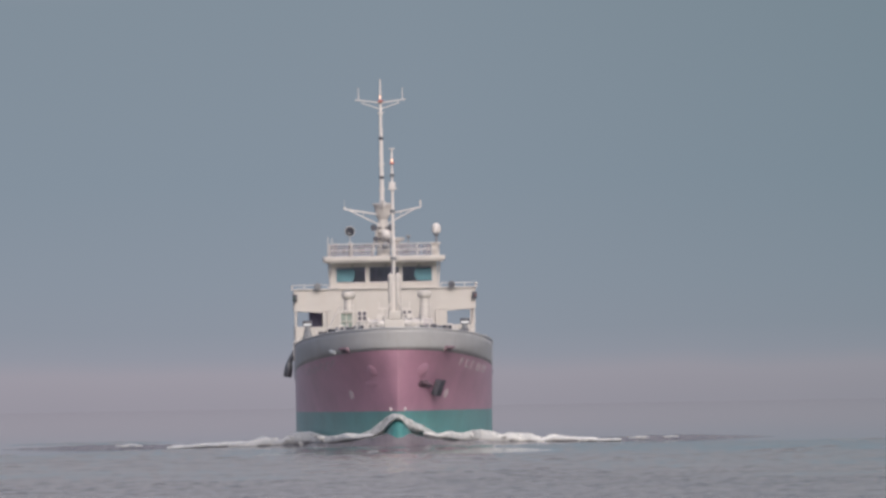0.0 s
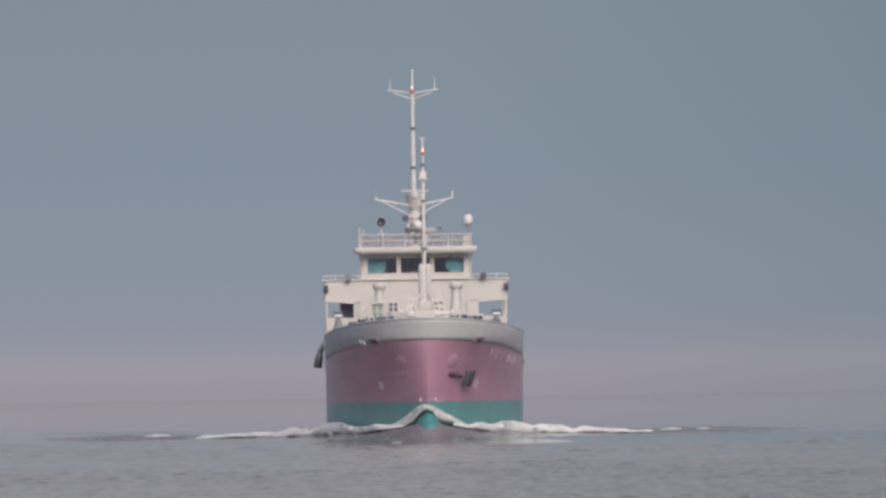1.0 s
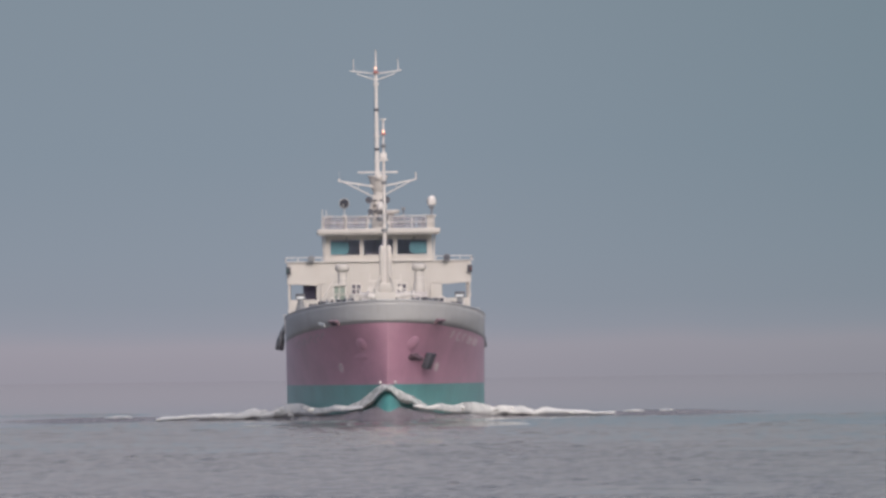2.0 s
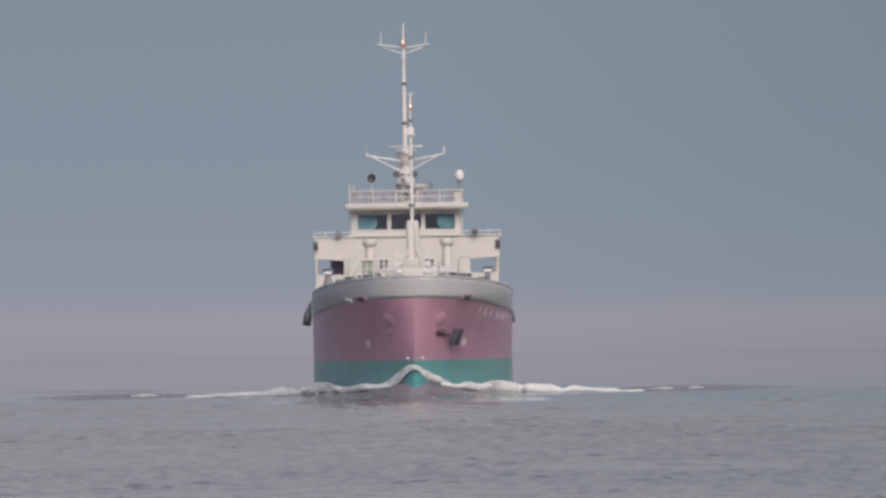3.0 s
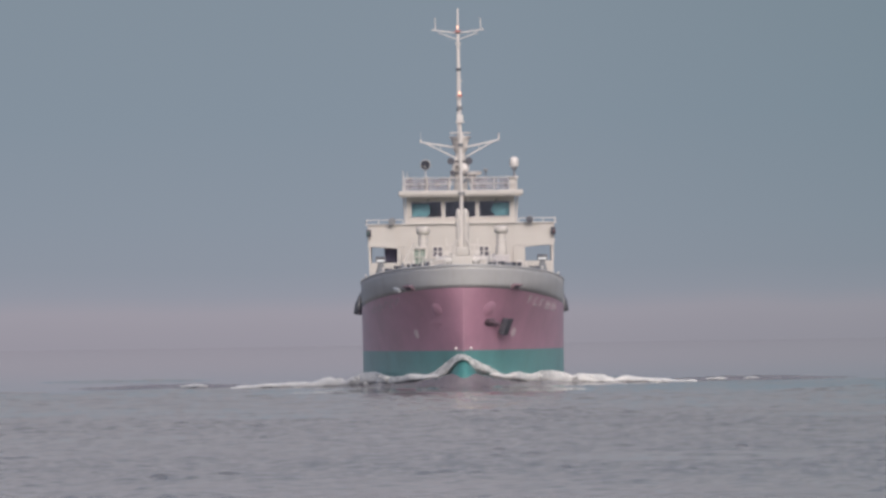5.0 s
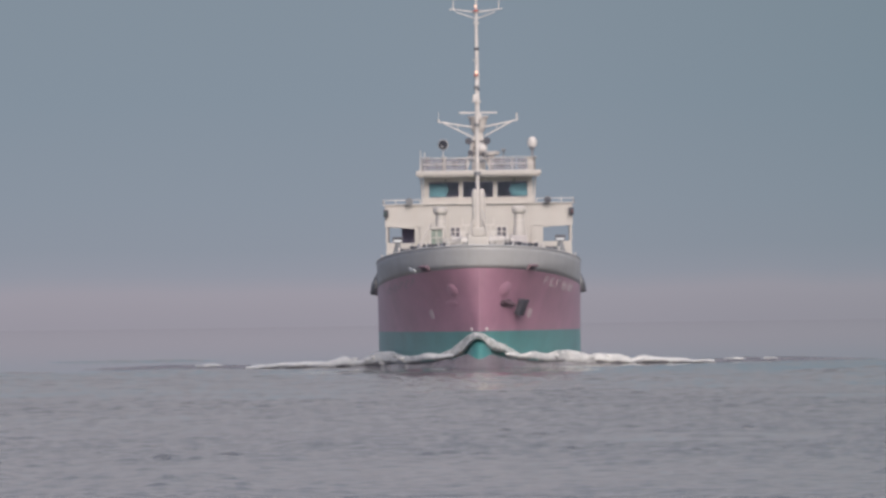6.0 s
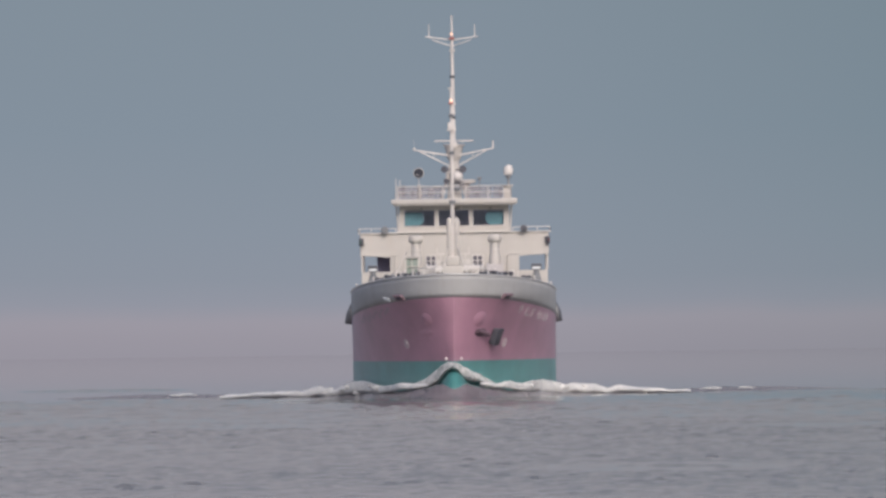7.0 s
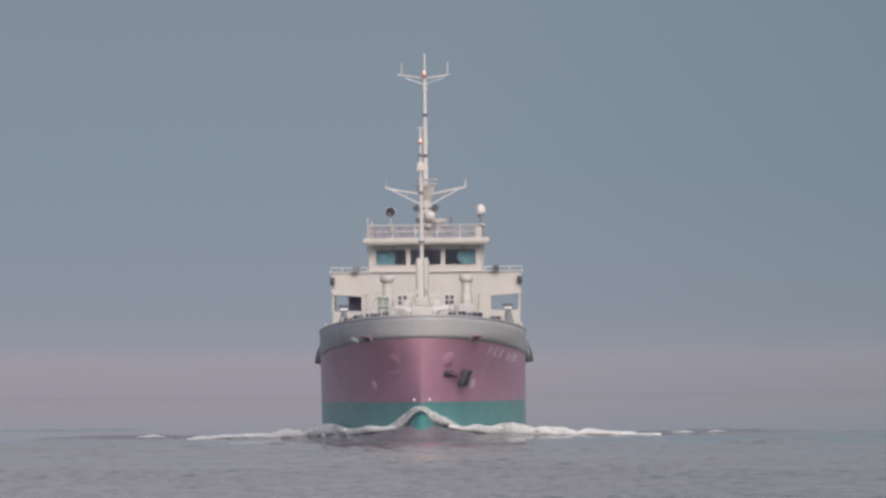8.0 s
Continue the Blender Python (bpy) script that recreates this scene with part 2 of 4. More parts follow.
def made(fn, *args, **kw):
    bm = bmesh.new()
    fn(bm, *args, **kw)
    return bm


# ------------------------------------------------------------------ backdrop and sea
def backdrop():
    bm = bmesh.new()
    seg, rad = 180, 1750
    heights = (-40, 0, 8, 22, 44, 88, 160, 290, 470, 690, 935)
    rings = [[bm.verts.new((rad * math.cos(6.28318531 * i / seg), rad * math.sin(6.28318531 * i / seg), h)) for i in range(seg)] for h in heights]
    for a, b2 in zip(rings, rings[1:]):
        for i in range(seg):
            bm.faces.new((a[i], b2[i], b2[(i + 1) % seg], a[(i + 1) % seg]))
    ob = part("backdrop", bm, HAZE)
    tagged(ob, "pale pinkish mist bank along the grey-blue horizon", "haze", kind="structure")


def sea():
    """One sheet to the horizon: real waves where the lens looks, flattening out where they are too far to tell apart."""
    rng = np.random.default_rng(5)
    inner = np.concatenate([np.arange(0.07, 14, 0.14), np.arange(14, 28, 0.3), np.arange(28, 50, 0.8)])
    wide = 50 * 1.2 ** np.arange(1, 31)
    inner = np.concatenate([inner, wide[wide < 5000]])
    xs = np.concatenate([-inner[::-1], inner])
    near = np.concatenate([-np.geomspace(4900, 20, 20), np.linspace(0, 460, 22)])
    mid = np.concatenate([np.arange(470, 760, 0.2), np.arange(760, 900, 0.27), np.arange(900, 1240, 0.45)])
    ys = np.concatenate([near, mid, np.geomspace(1242, 4990, 110)])
    X, Y = np.meshgrid(xs, ys)
    step = np.maximum(np.gradient(ys)[:, None], np.gradient(xs)[None, :])
    Z = np.zeros_like(X)
    # the wavelets come in gusts, in patches that grow rarer until slick water takes over past the ship
    gust = 0.70 + 0.30 * np.sin(X / 17 + Y / 43 + 1.0) * np.sin(X / 29 - Y / 71)
    paw = np.sin(X / 9 + Y / 31 + 2) + np.sin(X / 5.3 - Y / 23 + 0.6) + np.sin(X / 21 + Y / 15 + 4) + 0.7 * np.sin(X / 3.1 + Y / 47)
    gust *= np.clip((paw + 3.4) / 1.5, 0.35, 1)
    gust *= np.clip((paw + 3.6 - 7.0 * np.clip((Y - 980) / 255, 0, 1)) / 0.4, 0, 1)
    for k in range(64):
        lam = 0.55 * 7 ** (rng.random() ** 1.4)
        ang = radians(rng.normal(78, 44))
        amp = 0.0050 * lam ** 0.25
        kx, ky, ph = 2 * np.pi / lam * np.cos(ang), 2 * np.pi / lam * np.sin(ang), rng.random() * 6.283
        w = np.sin(kx * X + ky * Y + ph)
        Z += amp * gust * np.clip((lam / step - 2.0) / 1.0, 0, 1) * (0.7 * w + 0.5 * w * np.abs(w))
    # short steep wavelets in loose strings and clusters
    for k in range(700):
        oy = 475 + 620 * rng.random() ** 1.35
        ox = rng.uniform(-1, 1) * 0.026 * oy
        if np.sin(ox / 4.1 + oy / 19) + np.sin(ox / 7.7 - oy / 37) < -0.3 * rng.random():
            continue
        big = rng.random() ** 2
        for m in range(rng.integers(1, 2 + int(7 * big))):
            cx, cy = ox + rng.normal(0, 1.1) * (m > 0), oy + rng.normal(0, 3.5) * (m > 0)
            h, wx, wy = rng.uniform(0.045, 0.07) + 0.03 * big * rng.random(), rng.uniform(0.20, 0.55) * oy / 800, rng.uniform(0.15, 0.21)
            i0, i1 = np.searchsorted(ys, (cy - 3 * wy, cy + 3 * wy))
            j0, j1 = np.searchsorted(xs, (cx - 3 * wx, cx + 3 * wx))
            u, v = (X[i0:i1, j0:j1] - cx) / wx, (Y[i0:i1, j0:j1] - cy) / wy
            Z[i0:i1, j0:j1] += h * np.exp(-u * u - (v + 0.35 * u * u) ** 2)
    ny, nx = X.shape
    me = bpy.data.meshes.new("water")
    me.vertices.add(nx * ny)
    me.vertices.foreach_set("co", np.stack([X, Y, Z], -1).astype(np.float32).ravel())
    i = (np.arange(ny - 1)[:, None] * nx + np.arange(nx - 1)[None, :]).ravel()
    quads = np.stack([i, i + 1, i + nx + 1, i + nx], -1).astype(np.int32)
    me.loops.add(quads.size)
    me.loops.foreach_set("vertex_index", quads.ravel())
    me.polygons.add(len(quads))
    me.polygons.foreach_set("loop_start", np.arange(0, quads.size, 4, dtype=np.int32))
    me.polygons.foreach_set("use_smooth", np.ones(len(quads), dtype=bool))
    me.update(calc_edges=True)
    me.materials.append(WATER)
    return tagged(new("water", me), "calm grey sea with small ripples and low waves", "sea", kind="structure")


backdrop()
SEA = sea()


# ------------------------------------------------------------------ the ship: x to port, y aft from the stem, z up from the waterline
LENGTH, BEAM = 62.0, 4.93
SEA_LEVEL = -0.12   # the bow rides a little high


def grey_line(s):
    return 3.71 + 0.96 * max(0.0, 1 - s / 13.0) - 0.006 * max(0.0, s - 13)


def rail_line(s):
    return grey_line(s) + 1.19 - 0.13 * max(0.0, 1 - s / 13.0)


def stem(z):
    return -0.26 * max(z, -0.4)


def half(s, z):
    """Half breadth at s metres aft of the stem, at height z: blunt and flared above, a sharp entry at the waterline."""
    k = min(max((z - 0.8) / 3.95, 0.0), 1.0) ** 1.7
    run, p, q = 14.2 - 1.2 * k, 1.75 + 0.25 * k, 0.84 - 0.34 * k
    e = min(max(s / run, 0.0), 1.0)
    b = (BEAM - 0.03 * (1 - k)) * (1 - (1 - e) ** p) ** q
    b -= 0.25 * min(max((s - 13) / 32, 0.0), 1.0)
    aft = max(0.0, (s - 46) / 16)
    return b * (1 - 0.22 * aft * aft)


def skin_point(x, z, out=0.0):
    """The point of the bow's skin at breadth x and height z, with its outward normal."""
    lo, hi, side = 0.0, 20.0, 1 if x > 0 else -1
    for _ in range(40):
        mid = (lo + hi) / 2
        lo, hi = (mid, hi) if half(mid, z) < abs(x) else (lo, mid)
    s = (lo + hi) / 2

    def at(s2, z2):
        return Vector((side * half(s2, z2), s2 + stem(z2), z2))
    p = at(s, z)
    nrm = (at(s + 0.05, z) - p).cross(at(s, z + 0.05) - p).normalized()
    if nrm.y > 0 or nrm.x * side < 0:
        nrm.negate()
    return p + nrm * out, nrm


STATIONS = [14 * (i / 46) ** 2.0 for i in range(47)] + [14 + 48 * (i / 16) for i in range(1, 17)]


def strake(name, low, high, rows, material, parent, label, thick=0.0):
    """A band of the hull's skin on both sides between two lines, closed at the transom."""
    bm = bmesh.new()
    for side in (-1, 1):
        grid = []
        for s in STATIONS:
            a, b2 = low(s), high(s)
            col = []
            for j in range(rows + 1):
                z = a + (b2 - a) * j / rows
                col.append(bm.verts.new((side * half(s, z), s + stem(z), z)))
            grid.append(col)
        for c1, c2 in zip(grid, grid[1:]):
            for j in range(rows):
                f = (c1[j], c2[j], c2[j + 1], c1[j + 1])
                bm.faces.new(f if side > 0 else f[::-1])
    a, b2 = low(LENGTH), high(LENGTH)
    w0, w1 = half(LENGTH, a), half(LENGTH, b2)
    vs = [bm.verts.new(v) for v in ((-w0, LENGTH + stem(a), a), (w0, LENGTH + stem(a), a), (w1, LENGTH + stem(b2), b2), (-w1, LENGTH + stem(b2), b2))]
    bm.faces.new(vs)
    bmesh.ops.remove_doubles(bm, verts=bm.verts, dist=0.002)
    ob = part(name, bm, material, parent, label)
    mod = ob.modifiers.new("thickness", "SOLIDIFY")
    mod.thickness, mod.offset, mod.use_rim = thick or 0.05, -1, thick > 0
    return ob


def deck_plate(name, z_of, s0, s1, parent, inset=0.08):
    bm = bmesh.new()
    n2 = 40
    rows2 = []
    for i in range(n2 + 1):
        s = s0 + (s1 - s0) * (i / n2) ** 1.6
        z = z_of(s)
        w = max(half(s, z) - inset, 0.02)
        rows2.append([bm.verts.new((x * w, s + stem(z), z + 0.06 * (1 - x * x))) for x in (-1, -0.5, 0, 0.5, 1)])
    for a, b2 in zip(rows2, rows2[1:]):
        for j in range(4):
            bm.faces.new((a[j], a[j + 1], b2[j + 1], b2[j]))
    return part(name, bm, DECK, parent, "green painted steel deck")


def stroke(bm, p, q, width, out=0.012):
    """A painted bar on the bow's skin between two (x, z) places."""
    (x0, z0), (x1, z1) = p, q
    a, na = skin_point(x0, z0, out)
    c, nc = skin_point(x1, z1, out)
    across = (c - a).cross(na).normalized() * width / 2
    top = [bm.verts.new(v) for v in (a - across, a + across, c + across, c - across)]
    low = [bm.verts.new(v - na * 0.03) for v in (a - across, a + across, c + across, c - across)]
    bm.faces.new(top)
    for i in range(4):
        bm.faces.new((top[i], low[i], low[(i + 1) % 4], top[(i + 1) % 4]))
    bmesh.ops.recalc_face_normals(bm, faces=bm.faces)


def hull(ship):
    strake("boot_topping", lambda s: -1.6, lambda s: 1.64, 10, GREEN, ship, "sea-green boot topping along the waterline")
    top = strake("topside", lambda s: 1.64, grey_line, 16, RED, ship, "wine-red painted steel topside, greyed as if by haze")
    bul = strake("bulwark", grey_line, rail_line, 5, GREY, ship, "light grey bulwark round the forecastle", thick=0.09)
    deck_plate("foredeck", lambda s: grey_line(s) + 0.02, 0.3, 18, ship)
    deck_plate("main_deck", lambda s: grey_line(s) - 0.3, 17.5, 61.5, ship)
    # rounded cap rail on the bulwark
    bm = bmesh.new()
    line = [(side, s) for side in (-1, 1) for s in (STATIONS[::-1] if side < 0 else STATIONS[1:])]
    tube(bm, [Vector((side * max(half(s, rail_line(s)) - 0.02, 0.0), s + stem(rail_line(s)), rail_line(s) + 0.02)) for side, s in line], 0.055, 8)
    part("cap_rail", bm, GREY, bul, "pale worn cap rail")
    # bulbous bow
    bm = bmesh.new()
    ball(bm, (0, -0.2, -0.24), 1.0, 1.0, 1.85, 1.48, 24, 18)
    for v in bm.verts:
        v.co.x *= 0.95 - 0.26 * min(1.0, max(0.0, (v.co.z + 0.1) / 0.9))
    part("bulb", bm, WET, ship, "wet green bulbous bow awash")
    # stem bar and draught studs
    bm = bmesh.new()
    tube(bm, [Vector((0, stem(1.64 + i * 0.255) + 0.05, 1.64 + i * 0.255)) for i in range(13)], 0.062, 10)
    part("stem_bar", bm, RED, top)
    for x in (-0.36, 0.36):
        p, nrm = skin_point(x, 1.74, 0.0)
        part("draught_stud", made(ball, p, 0.085, u=10, v=6), MARK, top, "small white painted stud")
    # ship's name in white bars, both bows
    for side in (-1, 1):
        for k in range(5):
            x, z = side * (3.20 + 0.285 * k), 4.04 - 0.085 * k
            bm = bmesh.new()
            stroke(bm, (x - 0.07, z - 0.18), (x + 0.07, z + 0.18), 0.085)
            if k in (1, 3, 4):
                stroke(bm, (x - 0.06, z - 0.17), (x + 0.09, z - 0.20), 0.075)
            if k in (0, 1, 2):
                stroke(bm, (x + 0.05, z + 0.16), (x + 0.15, z + 0.14), 0.075)
            if k in (0, 3, 4):
                stroke(bm, (x + 0.01, z + 0.02), (x + 0.12, z + 0.0), 0.07)
            if k in (3, 4):
                stroke(bm, (x + 0.10, z - 0.16), (x + 0.17, z + 0.10), 0.07)
            # starboard bars are darker than the port ones
            part("name_mark", bm, MARK if side > 0 else STARMARK, top, "white painted bar lettering" if side > 0 else "mauve-grey painted bar lettering", smooth=False)
        # thruster mark: a ring with a cross
        bm = bmesh.new()
        cx, cz, r = (2.42 if side > 0 else -2.26), 2.47, 0.20
        pts = [(cx + 0.45 * r * math.cos(a * 0.7854) + side * 0.22 * r * math.sin(a * 0.7854), cz + r * math.sin(a * 0.7854)) for a in range(8)]
        for i in range(8):
            stroke(bm, pts[i], pts[(i + 1) % 8], 0.06)
        stroke(bm, pts[1], pts[5], 0.06)
        stroke(bm, pts[3], pts[7], 0.06)
        part("thruster_mark", bm, MARK, top, "round white thruster mark", smooth=False)
    # mooring chocks through the bulwark; red doubling plates, their paint darkened for shade
    for side in (-1, 1):
        p, nrm = skin_point(side * 2.55, 4.70, 0.03)
        turn = nrm.to_track_quat("-Y", "Z").to_matrix().to_4x4()
        bm = bmesh.new()
        box(bm, -0.36, 0.36, -0.05, 0.10, -0.16, 0.13, 0.05)
        rod(bm, (-0.36, -0.06, 0.12), (0.36, -0.06, 0.12), 0.05, seg=8)
        ch = part("mooring_chock", bm, CHOCK, ship, "maroon mooring chock plate, darkened as in shade")
        ch.matrix_local = Matrix.Translation(p) @ turn
        bm = bmesh.new()
        ball(bm, (0, -0.06, -0.02), 0.2, 1.0, 0.12, 0.42)
        part("chock_opening", bm, DARK, ch)
    p, nrm = skin_point(-3.14, 4.62, 0.03)
    # plate given a faint glow, though it is no lamp
    pl = part("name_plate", made(box, -0.30, 0.30, -0.04, 0.02, -0.10, 0.10, 0.03), FAINT_GLOW, bul, "small white plate with an added faint glow")
    pl.matrix_local = Matrix.Translation(p) @ nrm.to_track_quat("-Y", "Z").to_matrix().to_4x4() @ pose(0, 0, 0, 0, 10, 0)


def anchors(ship):
    for side in (-1, 1):
        p, nrm = skin_point(side * 1.28, 3.62, 0.03 if side > 0 else 0.005)
        turn = nrm.to_track_quat("-Y", "Z").to_matrix().to_4x4()
        bm = bmesh.new()
        lathe(bm, (0, 0, 0), [(0.62, -0.2), (0.50, -0.08), (0.38, -0.015), (0.26, 0.025), (0.14, 0.045), (0.03, 0.05)], 22)
        bmesh.ops.transform(bm, matrix=pose(0, 0, 0, 90, 0, 0), verts=bm.verts)
        boss = part("hawse_boss", bm, RED, ship, "rounded red hawse pipe bolster")
        boss.matrix_local = Matrix.Translation(p) @ turn
        # stockless anchor: crown, two stubby flukes, and the shank that lies in its pocket
        p, nrm = skin_point(side * 1.90, 2.86, 0.17 if side > 0 else -0.19)
        turn = nrm.to_track_quat("-Y", "Z").to_matrix().to_4x4()
        bm = bmesh.new()
        box(bm, -0.27, 0.27, -0.18, 0.16, -0.44, 0.36, 0.08)
        for f in (-1, 1):
            rod(bm, (f * 0.17, -0.02, -0.2), (f * 0.18, -0.12, 0.40), 0.13, 0.09, 8)
        an = part("anchor", bm, DARK if side > 0 else RED, ship, "black stockless anchor" if side > 0 else "red painted stockless anchor housed flat")
        an.matrix_local = Matrix.Translation(p) @ turn @ pose(0, 0, 0, 0, side * 3, 0)
        # the port oval is dark for the bolster's shadow, put into the paint
        p, nrm = skin_point(side * 1.30, 2.98, 0.0 if side > 0 else -0.015)
        bm = bmesh.new()
        ball(bm, (0, 0, 0), 0.5, 0.95, 0.10 if side > 0 else 0.06, 0.42, 20, 12)
        pk = part("anchor_pocket", bm, SHANK_SHADE if side > 0 else RED, ship, "dark oval painted as the shadow under the bolster" if side > 0 else "red painted anchor pocket")
        pk.matrix_local = Matrix.Translation(p) @ nrm.to_track_quat("-Y", "Z").to_matrix().to_4x4()
        if side > 0:
            part("shank", made(rod, (0.52, -0.10, -0.06), (-0.40, -0.06, 0.10), 0.12, 0.10, 10), SHANK_SHADE, pk, "weathered shank")


def pane(parent, x0, x1, y, z0, z1, frame_mat=None):
    """A window: rounded frame and glass, set in an opening of the wall at y."""
    bm = bmesh.new()
    f = 0.05
    for a in ((x0 - f, x1 + f, z0 - f, z0), (x0 - f, x1 + f, z1, z1 + f), (x0 - f, x0, z0, z1), (x1, x1 + f, z0, z1)):
        box(bm, a[0], a[1], y - 0.035, y + 0.05, a[2], a[3])
    w = part("wheelhouse_window", bm, frame_mat or CREAM, parent, "framed window")
    g = part("glass", made(box, x0, x1, y + 0.02, y + 0.032, z0, z1), GLASS, w, "dark clear glass", smooth=False)
    g.visible_shadow = False
    return w


def slant(bm, x0, x1, x2, z0, z1):
    """A blind whose free edge runs aslant, kinked at its middle."""
    outline = [(x0, z0), (x1, z0), (x2, (z0 + z1) / 2), (x1 + (x2 - x1) * 0.4, z1), (x0, z1)]
    rows2 = [[bm.verts.new((x, y, z)) for x, z in outline] for y in (45.06, 45.08)]
    bm.faces.new(rows2[0])
    bm.faces.new(rows2[1][::-1])
    for i in range(5):
        bm.faces.new((rows2[0][i], rows2[0][(i + 1) % 5], rows2[1][(i + 1) % 5], rows2[1][i]))
    bmesh.ops.recalc_face_normals(bm, faces=bm.faces)


def wheelhouse(ship):
    y0 = 44.9
    bm = bmesh.new()
    # front wall with three openings, made of sills, head and mullions
    xs = [(-2.47, -0.97), (-0.77, 0.74), (0.94, 2.47)]
    box(bm, -2.73, 2.73, y0, y0 + 0.08, 7.70, 8.17)
    box(bm, -2.73, 2.73, y0, y0 + 0.08, 8.94, 9.25)
    edges = [-2.73] + [v for p in xs for v in p] + [2.73]
    for a, c in zip(edges[::2], edges[1::2]):
        box(bm, a, c, y0, y0 + 0.08, 8.17, 8.94)
    box(bm, -2.73, -2.65, y0 + 0.08, 50.4, 6.7, 9.25)
    box(bm, 2.65, 2.73, y0 + 0.08, 50.4, 6.7, 9.25)
    box(bm, -2.65, 2.65, 50.3, 50.4, 6.7, 9.25)
    wh = part("wheelhouse", bm, CREAM, ship, "cream painted wheelhouse with three front windows", smooth=False)
    for a, c in xs:
        pane(ship, a, c, y0, 8.17, 8.94, WHITE)
    part("interior", made(box, -2.6, 2.6, 47.4, 47.5, 6.8, 9.2), ROOM, wh, "dark wheelhouse back wall", smooth=False)
    part("ceiling_lining", made(box, -2.64, 2.64, 45.0, 47.4, 9.14, 9.2), ROOM, wh, "", smooth=False)
    part("console", made(box, -1.7, 1.7, 45.4, 46.0, 6.9, 8.2, 0.05), PANE, wh, "dark steering console")
    part("blind", made(slant, -2.44, -1.62, -1.50, 8.2, 8.83), BLIND, wh, "teal tinted window blind", smooth=False)
    part("blind", made(slant, 2.44, 1.72, 1.52, 8.2, 8.83), BLIND, wh, "teal tinted window blind", smooth=False)
    for a, c in xs:
        bm = bmesh.new()
        m2 = (a + c) / 2
        rod(bm, (m2 + 0.1, y0 - 0.04, 9.02), (m2 - 0.05, y0 - 0.05, 8.80), 0.014, seg=6)
        box(bm, m2 + 0.04, m2 + 0.16, y0 - 0.09, y0, 8.98, 9.06)
        part("wiper", bm, STAND, wh)
    for x in (-2.69, 2.69):
        part("corner_post", made(rod, (x * 1.03, y0 + 0.02, 7.8), (x * 1.06, y0 + 0.1, 9.2), 0.05), CREAM, wh)
    bm = bmesh.new()
    rod(bm, (0.35, y0 - 0.05, 8.98), (0.35, y0 - 0.05, 9.12), 0.06)
    part("pilot_lamp", bm, WHITE, wh)


def tube(bm, pts, r, seg=6):
    """One bent pipe along the points."""
    rings = []
    for i, p in enumerate(pts):
        d = (pts[min(i + 1, len(pts) - 1)] - pts[max(i - 1, 0)]).normalized()
        q = d.to_track_quat("Z", "Y").to_matrix()
        rings.append([bm.verts.new(p + q @ Vector((r * math.cos(6.2832 * j / seg), r * math.sin(6.2832 * j / seg), 0))) for j in range(seg)])
    for a, c in zip(rings, rings[1:]):
        for j in range(seg):
            bm.faces.new((a[j], a[(j + 1) % seg], c[(j + 1) % seg], c[j]))
    bm.faces.new(rings[0][::-1])
    bm.faces.new(rings[-1])
    bmesh.ops.recalc_face_normals(bm, faces=bm.faces)


def railing(parent, pts, height, bars, r=0.02, post_r=0.024, gap=1.0, material=None, name="railing"):
    """Posts, each a part, and long bars along a line of points."""
    rail = None
    for k in range(bars, 0, -1):
        lift = Vector((0, 0, height * k / bars))
        bar = made(tube, [Vector(p) + lift for p in pts], r)
        if rail is None:
            rail = part(name, bar, material or WHITE, parent, "thin white pipe railing")
        else:
            part("rail_bar", bar, material or WHITE, rail)
    first = None
    for a, c in zip(pts, pts[1:]):
        a, c = Vector(a), Vector(c)
        k = max(1, round((c - a).length / gap))
        for i in range(k + 1):
            at = a + (c - a) * i / k
            if first is None:
                first = part("post", made(rod, (0, 0, 0), (0, 0, height), post_r, seg=6), material or WHITE, rail)
                first.matrix_local = Matrix.Translation(at)
            else:
                again(first, Matrix.Translation(at))
    return rail


